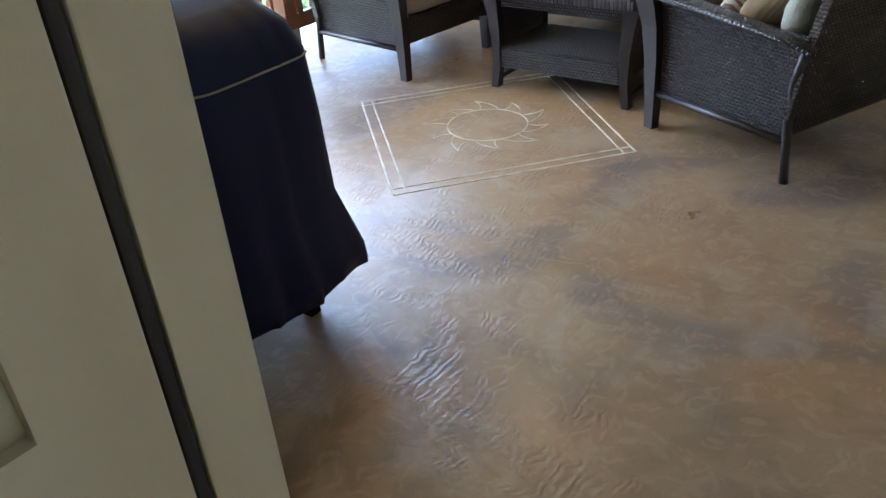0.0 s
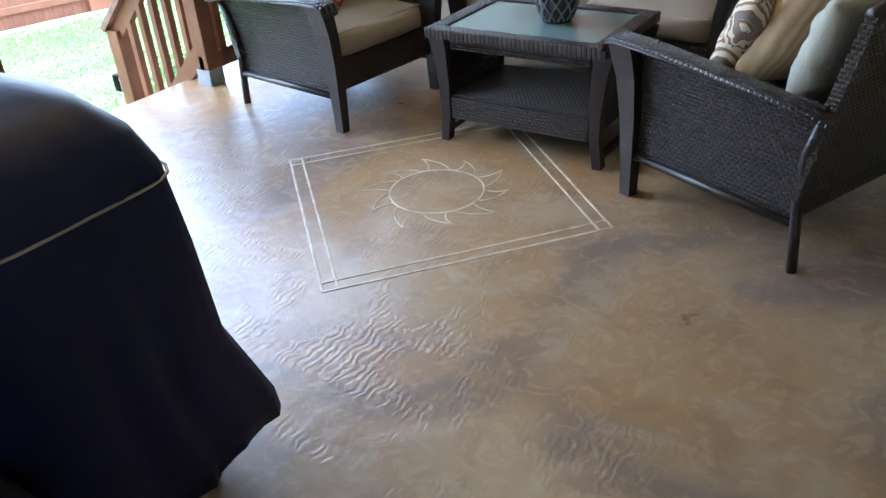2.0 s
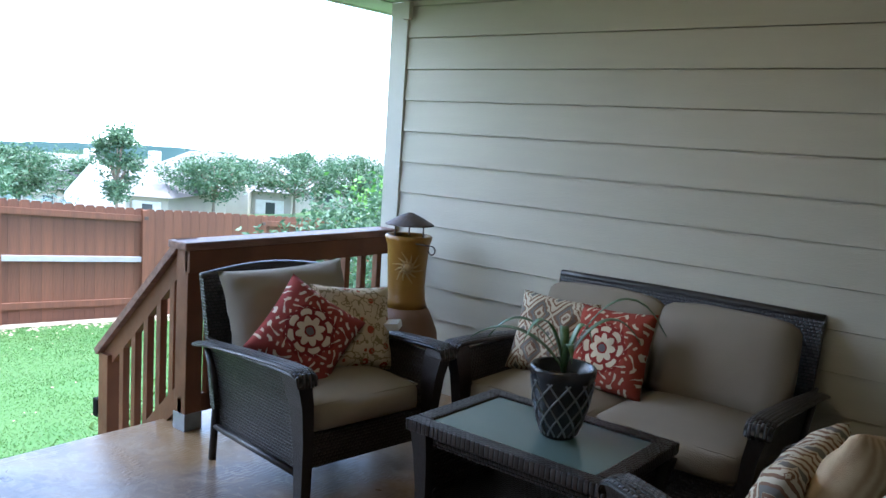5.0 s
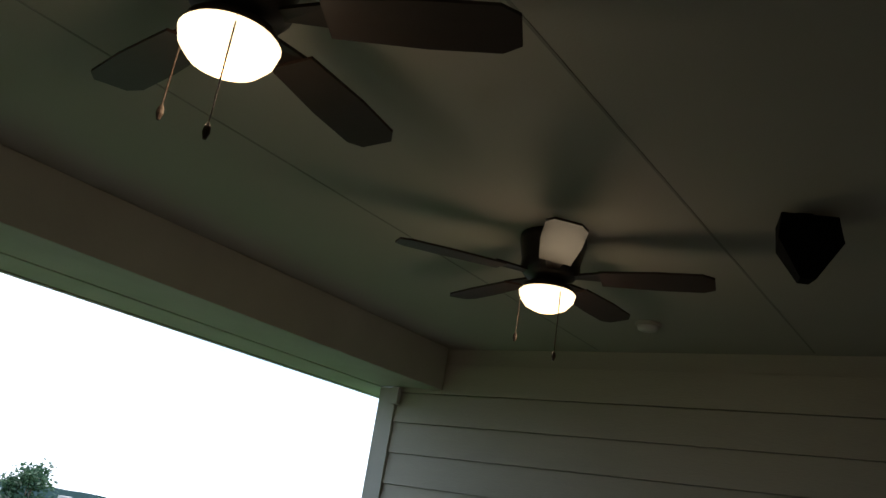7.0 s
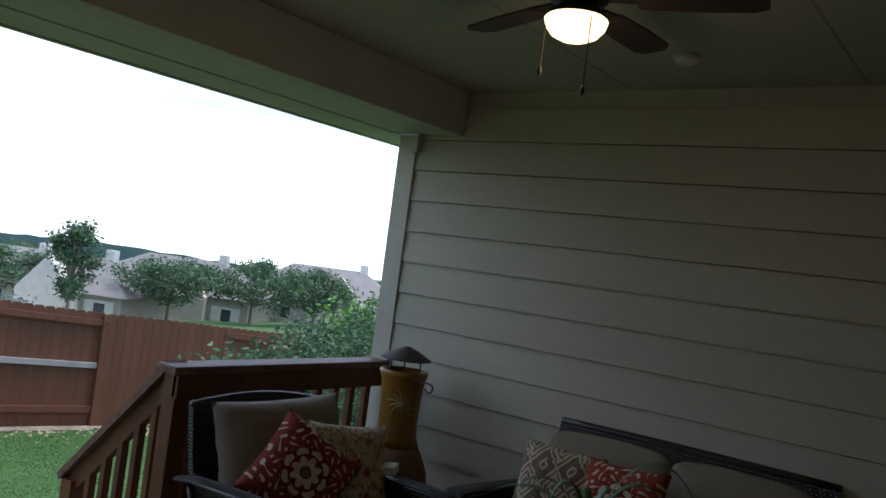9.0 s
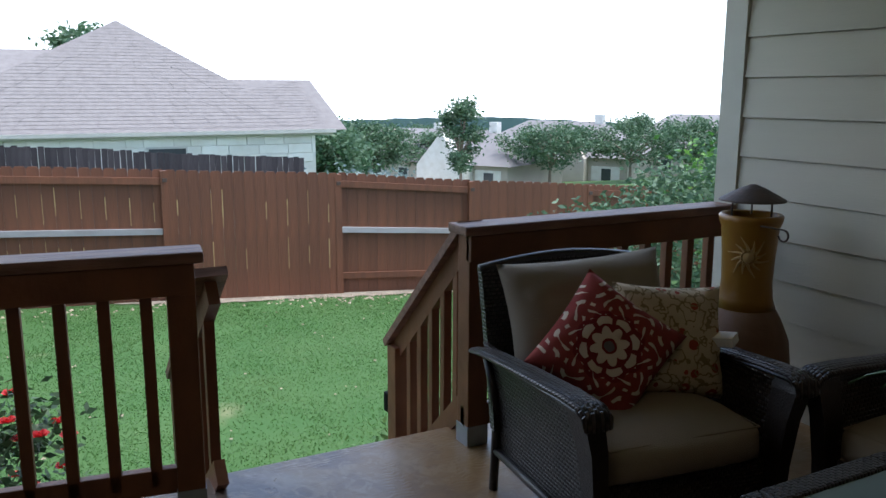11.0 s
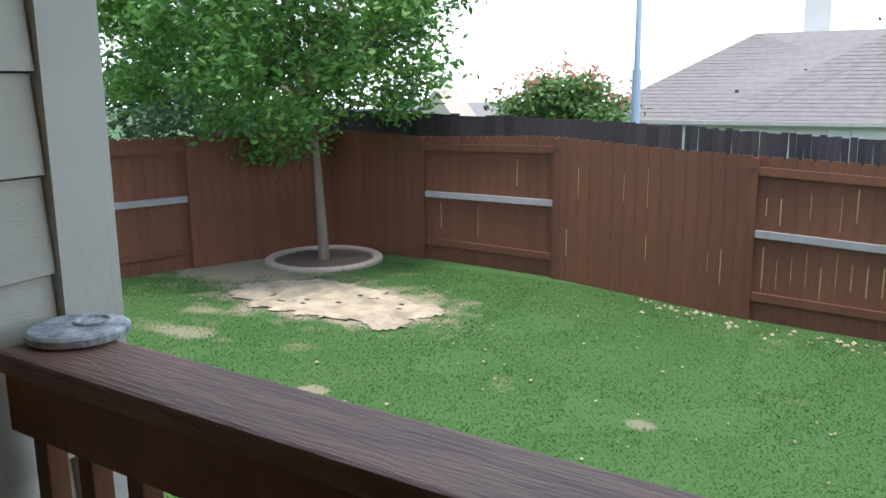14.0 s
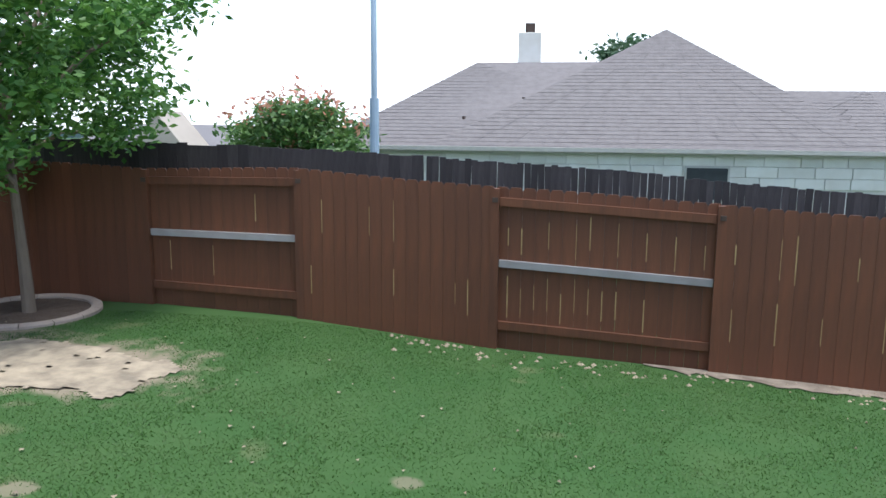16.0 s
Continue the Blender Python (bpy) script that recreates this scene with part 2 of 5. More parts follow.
FLOOR = stained_floor()
GROOVE = mat("chalky_groove", (0.55, 0.50, 0.42), 0.8, scale=14, spots=(0.30, 0.24, 0.17), amount=0.8, bump=0.4)
SIDING = mat("painted_siding", (0.50, 0.47, 0.385), 0.6, scale=2.5, spots=(0.45, 0.42, 0.35), bump=0.15, bump_scale=35, stretch=(1, 1, 6), vary=0.03)
TRIM = mat("painted_trim", (0.53, 0.51, 0.44), 0.55, scale=3, bump=0.1, bump_scale=50)
DOOR = mat("cream_door_paint", (0.62, 0.56, 0.42), 0.5, scale=4, spots=(0.58, 0.52, 0.39), bump=0.06, bump_scale=90)
RUBBER = mat("black_weatherstrip", (0.02, 0.016, 0.016), 0.6)
CEIL = mat("painted_ceiling", (0.48, 0.46, 0.40), 0.75, scale=2, spots=(0.44, 0.42, 0.36), bump=0.12, bump_scale=120)
SEAM = mat("ceiling_caulk_line", (0.33, 0.315, 0.275), 0.8)
CEDAR = mat("stained_cedar", (0.175, 0.064, 0.024), 0.55, scale=5, spots=(0.105, 0.036, 0.015), amount=0.8, bump=0.35, bump_scale=22, stretch=(1.2, 1.2, 1), vary=0.12)
# weathered wood, its base colour lifted for the light the flat top reflects
CAPWOOD = mat("weathered_cap_wood", (0.23, 0.120, 0.082), 0.55, scale=7, spots=(0.115, 0.054, 0.037), amount=0.9, bump=0.4, bump_scale=30, stretch=(5, 0.6, 5), vary=0.05)
FENCE = mat("red_brown_fence_stain", (0.146, 0.051, 0.021), 0.7, scale=3, spots=(0.088, 0.034, 0.016), amount=0.7, bump=0.4, bump_scale=16, stretch=(4, 4, 0.5), vary=0.13)
PALE_YELLOW = mat("pale_yellow_strip", (0.42, 0.30, 0.13), 0.8, scale=9, spots=(0.22, 0.12, 0.05), amount=0.8, stretch=(1, 1, 0.4))
GREYRAIL = mat("weathered_grey_rail", (0.33, 0.31, 0.30), 0.8, scale=4, spots=(0.22, 0.19, 0.18), bump=0.3, bump_scale=20, vary=0.1)
OLDFENCE = mat("aged_black_fence", (0.032, 0.026, 0.027), 0.85, scale=5, spots=(0.075, 0.066, 0.062), bump=0.4, bump_scale=20, stretch=(4, 4, 0.6), vary=0.35)
WICK = wicker("dark_wicker")
WICKF = wicker("dark_wicker_flat", True)
RESIN = mat("dark_resin_tube", (0.014, 0.011, 0.0115), 0.36, scale=40, spots=(0.026, 0.021, 0.021), bump=0.25, bump_scale=150)
CUSHION = mat("taupe_cushion", (0.26, 0.222, 0.178), 0.92, scale=5, spots=(0.225, 0.19, 0.15), bump=0.35, bump_scale=260, spec=0.15)
PIPING = mat("cushion_piping", (0.33, 0.29, 0.24), 0.9, scale=20)
RED_FLORAL = fabric("red_medallion_print", "medallion", (0.215, 0.040, 0.036), (0.56, 0.47, 0.38), (0.15, 0.018, 0.022))
RED_BRIGHT = fabric("orange_red_medallion_print", "medallion", (0.27, 0.052, 0.036), (0.58, 0.49, 0.36), (0.20, 0.026, 0.022))
IKAT = fabric("ikat_print", "ikat", (0.55, 0.49, 0.38), (0.21, 0.125, 0.085), (0.17, 0.16, 0.15))
VINES = fabric("vine_print", "vines", (0.48, 0.40, 0.29), (0.27, 0.055, 0.035), (0.22, 0.17, 0.10))
RIBBED = fabric("ribbed_tan_cloth", "ribbed", (0.50, 0.385, 0.25), (0.36, 0.26, 0.165), (0.3, 0.2, 0.1))
SAGE = mat("pale_sage_cloth", (0.35, 0.35, 0.30), 0.9, scale=9, spots=(0.34, 0.35, 0.29), bump=0.4, bump_scale=120, spec=0.15)
GLASS = bpy.data.materials.new("frosted_table_glass")
GLASS.use_nodes = True
GLASS.node_tree.nodes["Principled BSDF"].inputs["Base Color"].default_value = (0.10, 0.155, 0.155, 1)
GLASS.node_tree.nodes["Principled BSDF"].inputs["Roughness"].default_value = 0.12
GLASS.node_tree.nodes["Principled BSDF"].inputs["IOR"].default_value = 1.6
NAVY = mat("navy_grill_cover", (0.0045, 0.0070, 0.036), 0.6, scale=3, spots=(0.003, 0.0045, 0.022), bump=0.5, bump_scale=7, spec=0.25)
BEIGE_CORD = mat("beige_cord", (0.30, 0.27, 0.20), 0.8)
BLACK = mat("matt_black", (0.0025, 0.0022, 0.0022), 0.8, scale=5, bump=0.2, bump_scale=20, spec=0.1)
IRON = mat("rusty_dark_iron", (0.06, 0.042, 0.034), 0.6, 0.3, scale=18, spots=(0.10, 0.055, 0.035), bump=0.3)
AMBER = mat("amber_glazed_clay", (0.30, 0.145, 0.018), 0.35, scale=6, spots=(0.20, 0.085, 0.012), bump=0.2, bump_scale=30)
CLAY = mat("brown_fired_clay", (0.20, 0.105, 0.055), 0.55, scale=5, spots=(0.12, 0.055, 0.028), bump=0.3, bump_scale=30)
SUNCLAY = mat("pale_relief_clay", (0.42, 0.27, 0.10), 0.5, scale=12)
POT = mat("dark_glazed_pot", (0.018, 0.020, 0.026), 0.25, scale=10, spots=(0.035, 0.037, 0.045), bump=0.15)
LATTICE = mat("pale_lattice_glaze", (0.16, 0.17, 0.18), 0.4, scale=20, bump=0.2)
SOIL = mat("potting_soil", (0.03, 0.02, 0.014), 0.95, scale=40, bump=0.8, bump_scale=90)
STRAP = mat("strap_leaf", (0.055, 0.13, 0.035), 0.4, scale=8, spots=(0.16, 0.26, 0.16), stretch=(8, 8, 1))
WHITE = mat("white_plastic_tag", (0.75, 0.75, 0.73), 0.6)
STEEL = mat("galvanised_steel", (0.34, 0.37, 0.40), 0.45, 0.6, scale=15, bump=0.1)
POLE = mat("pale_blue_grey_pole", (0.33, 0.42, 0.50), 0.5, scale=3)
BRONZE = mat("dark_bronze_fan", (0.020, 0.013, 0.011), 0.42, 0.3, scale=8)
BLADE = mat("walnut_fan_blade", (0.030, 0.016, 0.011), 0.5, scale=6, stretch=(1, 8, 1), bump=0.1)
LAMP = glow("lit_fan_lamp_glass", (1.0, 0.74, 0.40), 1.15)
CONCRETE = mat("edge_concrete", (0.40, 0.33, 0.26), 0.8, scale=6, spots=(0.30, 0.24, 0.19), bump=0.4, bump_scale=40)
CURB = mat("pinkish_curb_concrete", (0.36, 0.29, 0.24), 0.85, scale=9, bump=0.4, bump_scale=50)
MULCH = mat("dark_mulch", (0.07, 0.048, 0.034), 0.95, scale=25, spots=(0.12, 0.09, 0.065), bump=1.0, bump_scale=60)
SAND = mat("pale_sandy_soil", (0.36, 0.295, 0.205), 0.95, scale=5, spots=(0.19, 0.155, 0.11), amount=1.0, bump=0.7, bump_scale=25)
BARK = mat("grey_brown_bark", (0.20, 0.155, 0.115), 0.9, scale=10, spots=(0.12, 0.09, 0.065), bump=0.8, bump_scale=30, stretch=(1, 1, 0.3))
SHINGLE = mat("grey_asphalt_shingle", (0.165, 0.150, 0.145), 0.95, scale=5, spots=(0.120, 0.108, 0.104), amount=0.6, bump=0.6, bump_scale=14, vary=0.06)
LIMESTONE = mat("white_limestone", (0.62, 0.60, 0.55), 0.85, scale=2, spots=(0.48, 0.44, 0.37), bump=0.5, bump_scale=6, vary=0.1)
FASCIA = mat("pale_fascia_paint", (0.42, 0.40, 0.36), 0.6)
FARWALL = mat("far_house_stone", (0.40, 0.35, 0.29), 0.9, scale=0.7, bump=0.2, bump_scale=3, vary=0.15)
FARROOF = mat("far_house_roof", (0.16, 0.15, 0.15), 0.95, scale=0.8, vary=0.15)
FARGLASS = mat("far_window_glass", (0.05, 0.055, 0.06), 0.15)
ROAD = mat("pale_street_concrete", (0.42, 0.40, 0.37), 0.9, scale=0.5, bump=0.2, bump_scale=3)
DIRT = mat("bare_brown_earth", (0.23, 0.19, 0.145), 0.95, scale=6, spots=(0.12, 0.095, 0.07), amount=1.0, bump=0.8, bump_scale=30)
STONEPLAQUE = mat("speckled_plaque_stone", (0.55, 0.58, 0.58), 0.7, scale=28, spots=(0.20, 0.22, 0.23), amount=0.9, bump=0.6, bump_scale=45)


def leaf_mat(name, a, b, worn=None):
    """Leaves that differ from one to the next."""
    m = bpy.data.materials.new(name)
    m.use_nodes = True
    t = m.node_tree
    bs = t.nodes["Principled BSDF"]
    ge = t.nodes.new("ShaderNodeNewGeometry")
    mx = t.nodes.new("ShaderNodeMix")
    mx.data_type = "RGBA"
    mx.inputs[6].default_value, mx.inputs[7].default_value = (*a, 1), (*b, 1)
    t.links.new(ge.outputs["Random Per Island"], mx.inputs[0])
    out = mx.outputs[2]
    if worn:
        g = Graph(m)
        co = t.nodes.new("ShaderNodeTexCoord")
        for scale, lo, hi, much in ((0.8, 0.48, 0.72, 0.7), (4.5, 0.55, 0.75, 0.6)):
            n = t.nodes.new("ShaderNodeTexNoise")
            n.inputs["Scale"].default_value, n.inputs["Detail"].default_value = scale, 5
            t.links.new(co.outputs["Object"], n.inputs["Vector"])
            mr = t.nodes.new("ShaderNodeMapRange")
            mr.inputs["From Min"].default_value, mr.inputs["From Max"].default_value, mr.inputs["To Max"].default_value = lo, hi, much
            t.links.new(n.outputs["Fac"], mr.inputs["Value"])
            out = g.mix(mr.outputs[0], out, worn)
    t.links.new(out, bs.inputs["Base Color"])
    bs.inputs["Roughness"].default_value = 0.55
    tr = t.nodes.new("ShaderNodeBsdfTranslucent")
    t.links.new(out, tr.inputs[0])
    ms = t.nodes.new("ShaderNodeMixShader")
    ms.inputs[0].default_value = 0.35
    t.links.new(bs.outputs[0], ms.inputs[1])
    t.links.new(tr.outputs[0], ms.inputs[2])
    t.links.new(ms.outputs[0], t.nodes["Material Output"].inputs["Surface"])
    return m


LEAF = leaf_mat("oak_leaf", (0.038, 0.125, 0.022), (0.15, 0.30, 0.055))
# distance haze is tinted into this blue-green leaf colour
LEAF_DARK = leaf_mat("hazy_far_leaf", (0.035, 0.085, 0.042), (0.085, 0.145, 0.07))
LEAF_LIGHT = leaf_mat("shrub_leaf", (0.05, 0.12, 0.03), (0.15, 0.25, 0.07))
LEAF_GREY = leaf_mat("silvery_leaf", (0.12, 0.17, 0.16), (0.20, 0.25, 0.23))
ROSE_LEAF = leaf_mat("rose_leaf", (0.018, 0.05, 0.018), (0.06, 0.10, 0.04))
PETAL = leaf_mat("red_petal", (0.42, 0.010, 0.012), (0.62, 0.03, 0.03))
PINK = leaf_mat("orange_pink_bloom", (0.45, 0.16, 0.10), (0.55, 0.30, 0.20))
BLADEGRASS = leaf_mat("grass_blade", (0.030, 0.094, 0.010), (0.056, 0.140, 0.018), (0.066, 0.118, 0.022))


# worn, bare places in the lawn: centre, half-lengths, how bare
BARE = [(-6.35, -2.75, 0.8, 1.4, 0.9), (-7.4, -4.6, 0.95, 1.2, 0.9), (-4.75, -3.25, 0.18, 0.42, 0.55), (-5.45, -3.67, 0.16, 0.25, 0.5), (-3.95, -2.95, 0.25, 0.45, 0.4), (-4.04, -1.4, 0.10, 0.12, 0.6), (-4.7, 0.83, 0.09, 0.11, 0.5)]


def lawn():
    m = mat("lawn", (0.025, 0.074, 0.0105), 0.95, scale=1.3, spots=(0.038, 0.084, 0.016), amount=0.8, bump=0.25, bump_scale=30)
    g = Graph(m)
    t = m.node_tree
    b = t.nodes["Principled BSDF"]
    was = b.inputs["Base Color"].links[0].from_socket
    co = t.nodes.new("ShaderNodeTexCoord")
    n = t.nodes.new("ShaderNodeTexNoise")
    n.inputs["Scale"].default_value, n.inputs["Detail"].default_value = 0.9, 6
    t.links.new(co.outputs["Object"], n.inputs["Vector"])
    mr = t.nodes.new("ShaderNodeMapRange")
    mr.inputs["From Min"].default_value, mr.inputs["From Max"].default_value, mr.inputs["To Max"].default_value = 0.64, 0.76, 0.6
    t.links.new(n.outputs["Fac"], mr.inputs["Value"])
    col = g.mix(mr.outputs[0], was, (0.24, 0.20, 0.115))
    sp = t.nodes.new("ShaderNodeSeparateXYZ")
    t.links.new(co.outputs["Object"], sp.inputs[0])
    n2 = t.nodes.new("ShaderNodeTexNoise")
    n2.inputs["Scale"].default_value, n2.inputs["Detail"].default_value = 3.2, 7
    t.links.new(co.outputs["Object"], n2.inputs["Vector"])
    for px, py, rx, ry, much in BARE:
        u = g.op("DIVIDE", g.op("SUBTRACT", sp.outputs[0], px), rx)
        v = g.op("DIVIDE", g.op("SUBTRACT", sp.outputs[1], py), ry)
        e = g.op("SQRT", g.op("ADD", g.op("MULTIPLY", u, u), g.op("MULTIPLY", v, v)))
        e = g.op("ADD", e, g.op("MULTIPLY", g.op("SUBTRACT", n2.outputs["Fac"], 0.5), 1.8))
        ms = t.nodes.new("ShaderNodeMapRange")
        ms.inputs["From Min"].default_value, ms.inputs["From Max"].default_value = 0.75, 1.2
        ms.inputs["To Min"].default_value, ms.inputs["To Max"].default_value = much, 0.0
        t.links.new(e, ms.inputs["Value"])
        col = g.mix(ms.outputs[0], col, (0.225, 0.18, 0.125))
    t.links.new(col, b.inputs["Base Color"])
    return m


LAWN = lawn()


# ---- builders ----
def mesh_of(name, bm, material, smooth=False):
    me = bpy.data.meshes.new(name)
    bmesh.ops.recalc_face_normals(bm, faces=bm.faces)
    bm.to_mesh(me)
    bm.free()
    me.materials.append(material)
    if smooth:
        me.polygons.foreach_set("use_smooth", [True] * len(me.polygons))
    return me


def thing(name, m, label, category, group="", kind=""):
    ob = new(name)
    ob.matrix_world = m
    ob.empty_display_size = 0.1
    return tagged(ob, label, category, group, kind)


def part(name, bm, material, parent, label="", smooth=False):
    ob = new(name, mesh_of(name, bm, material, smooth))
    ob.parent = parent
    return tagged(ob, label) if label else ob


def solid(name, bm, material, label="", category="", kind="", group="", m=None, smooth=False):
    ob = new(name, mesh_of(name, bm, material, smooth))
    if m is not None:
        ob.matrix_world = m
    return tagged(ob, label, category, group, kind)


def box(x0, x1, y0, y1, z0, z1, bevel=0.0, bm=None):
    bm = bm or bmesh.new()
    made = bmesh.ops.create_cube(bm, size=1)["verts"]
    for v in made:
        v.co = ((x0 + x1) / 2 + v.co.x * (x1 - x0), (y0 + y1) / 2 + v.co.y * (y1 - y0), (z0 + z1) / 2 + v.co.z * (z1 - z0))
    if bevel:
        edges = list({e for v in made for e in v.link_edges})
        bmesh.ops.bevel(bm, geom=edges, offset=bevel, segments=2, affect="EDGES", profile=0.6)
    return bm


def loft(rings, close=True, bm=None):
    """Skin through rings of equally many points."""
    bm = bm or bmesh.new()
    rows = [[bm.verts.new(p) for p in r] for r in rings]
    n = len(rows[0])
    for a, b in zip(rows, rows[1:]):
        for i in range(n):
            bm.faces.new((a[i], a[(i + 1) % n], b[(i + 1) % n], b[i]))
    if close:
        bm.faces.new(rows[0][::-1])
        bm.faces.new(rows[-1])
    return bm


def lathe(profile, n=28, bm=None, cx=0.0, cy=0.0, close=True):
    return loft([[(cx + r * math.cos(2 * math.pi * i / n), cy + r * math.sin(2 * math.pi * i / n), z) for i in range(n)] for r, z in profile], close, bm)


def tube(points, radius, n=8, bm=None, end=None):
    """A round bar along points; end: the radius at the last point."""
    pts = [Vector(p) for p in points]
    rings = []
    for i, p in enumerate(pts):
        d = (pts[min(i + 1, len(pts) - 1)] - pts[max(i - 1, 0)]).normalized()
        a = d.orthogonal().normalized() if not rings else (side - d * side.dot(d)).normalized()
        side = a
        b = d.cross(a)
        r = radius if end is None else radius + (end - radius) * i / (len(pts) - 1)
        rings.append([p + a * r * math.cos(2 * math.pi * k / n) + b * r * math.sin(2 * math.pi * k / n) for k in range(n)])
    return loft(rings, True, bm)


def bar(a, b, w, h, bm=None, up=(0, 0, 1)):
    """A squared timber from a to b, w wide and h deep."""
    a, b = Vector(a), Vector(b)
    d = (b - a).normalized()
    s = d.cross(Vector(up)).normalized()
    u = s.cross(d)
    return loft([[p + s * w / 2 * i + u * h / 2 * j for i, j in ((-1, -1), (1, -1), (1, 1), (-1, 1))] for p in (a, b)], True, bm)


def pillow(w, h, t, wrinkle=0.003, n=22, seed=0):
    """A filled square pillow standing in its x and z, pulled in along the edges between pointed corners."""
    bm = bmesh.new()
    rows = {}
    for s in (1, -1):
        for i in range(n + 1):
            for j in range(n + 1):
                u, v = 2 * i / n - 1, 2 * j / n - 1
                if s < 0 and (i in (0, n) or j in (0, n)):
                    rows[s, i, j] = rows[1, i, j]
                    continue
                full = max((1 - u ** 4) * (1 - v ** 4), 0) ** 0.55
                px, pz = u * (1 - 0.07 * (1 - v * v)), v * (1 - 0.07 * (1 - u * u))
                wr = wrinkle * noise.noise((px * 4 + seed, pz * 4, s * 3.0)) * 3
                rows[s, i, j] = bm.verts.new((px * w / 2, s * (full * t / 2) + wr * (full > 0.05), pz * h / 2))
        for i in range(n):
            for j in range(n):
                bm.faces.new((rows[s, i, j], rows[s, i + 1, j], rows[s, i + 1, j + 1], rows[s, i, j + 1]))
    return bm


def pad(sx, sy, sz, r, puff=0.02, n=10, seed=0):
    """A boxed foam cushion: rounded edges and slightly domed faces, centred."""
    bm = bmesh.new()
    bmesh.ops.create_cube(bm, size=2)
    bmesh.ops.subdivide_edges(bm, edges=bm.edges[:], cuts=n, use_grid_fill=True)
    for v in bm.verts:
        q = v.co.copy()
        p = Vector((q.x * sx / 2, q.y * sy / 2, q.z * sz / 2))
        core = Vector([max(-s / 2 + r, min(s / 2 - r, c)) for c, s in zip(p, (sx, sy, sz))])
        d = p - core
        if d.length > 1e-6:
            p = core + d.normalized() * r
        p += Vector((q.x * abs(q.x) ** 3 * (1 - q.y ** 2) * (1 - q.z ** 2), q.y * abs(q.y) ** 3 * (1 - q.x ** 2) * (1 - q.z ** 2), q.z * abs(q.z) ** 3 * (1 - q.x ** 2) * (1 - q.y ** 2))) * puff
        p += Vector((1, 1, 1)) * noise.noise((p.x * 7 + seed, p.y * 7, p.z * 7)) * 0.006
        v.co = p
    return bm


def leaves(count, place, size, seed, droop=0.3):
    """Many small leaf blades as one mesh's raw lists: place(rng) gives each one's spot."""
    rng = np.random.default_rng(seed)
    pts = place(rng, count)
    n = len(pts)
    a = rng.normal(size=(n, 3))
    a[:, 2] *= 0.6
    a /= np.linalg.norm(a, axis=1, keepdims=True)
    b = np.cross(a, rng.normal(size=(n, 3)))
    b /= np.linalg.norm(b, axis=1, keepdims=True)
    s = size * rng.uniform(0.6, 1.3, (n, 1))
    v = np.stack([pts - a * s, pts + b * s * 0.45, pts + a * s, pts - b * s * 0.45], 1).reshape(-1, 3)
    f = np.arange(4 * n).reshape(-1, 4)
    return v, f


def raw(name, v, f, material):
    me = bpy.data.meshes.new(name)
    me.from_pydata(v.tolist() if hasattr(v, "tolist") else v, [], f.tolist() if hasattr(f, "tolist") else f)
    me.materials.append(material)
    return me


def clumped(center, radii, clumps, spread, seed):
    """Spots gathered in uneven clumps through a rounded crown, thicker towards its outside."""
    r0 = np.random.default_rng(seed)
    d = r0.normal(size=(clumps, 3))
    d /= np.linalg.norm(d, axis=1, keepdims=True)
    d *= r0.uniform(0.35, 1.0, (clumps, 1)) ** 0.5
    c = np.array(center) + d * np.array(radii) * r0.uniform(0.8, 1.12, (clumps, 1))

    def place(rng, count):
        k = rng.integers(0, clumps, count)
        return c[k] + rng.normal(size=(count, 3)) * spread * np.array([1, 1, 0.6])
    return place, c


def tree(name, x, y, z, trunk_h, trunk_r, crown_z, radii, clumps, spread, count, size, leaf, seed, label, group="", lean=(0, 0), aside=(0, 0)):
    """A tapered trunk with limbs reaching into a ragged crown of leaf clumps."""
    t = thing(name, pose(x, y, z), label, "tree", group)
    top = (lean[0], lean[1], trunk_h)
    bm = tube([(0, 0, -0.05), (lean[0] * 0.15, lean[1] * 0.15, trunk_h * 0.25), (lean[0] * 0.5, lean[1] * 0.5, trunk_h * 0.6), top, (lean[0], lean[1], crown_z + radii[2] * 0.5)], trunk_r, 10, None, trunk_r * 0.3)
    place, c = clumped((lean[0] + aside[0], lean[1] + aside[1], crown_z), radii, clumps, spread, seed)
    for k in range(0, clumps, max(1, clumps // 14)):
        p = Vector(c[k])
        s = Vector((lean[0], lean[1], trunk_h * 0.85 + 0.25 * (p.z - trunk_h) * (p.z > trunk_h)))
        mid = s.lerp(p, 0.5) + Vector((0, 0, 0.12 * radii[2]))
        tube([s, mid, p], trunk_r * 0.5, 6, bm, trunk_r * 0.1)
    part("trunk", bm, BARK, t)
    v, f = leaves(count, place, size, seed)
    crown = new("crown", raw("crown", v, f, leaf))
    crown.parent = t
    return t


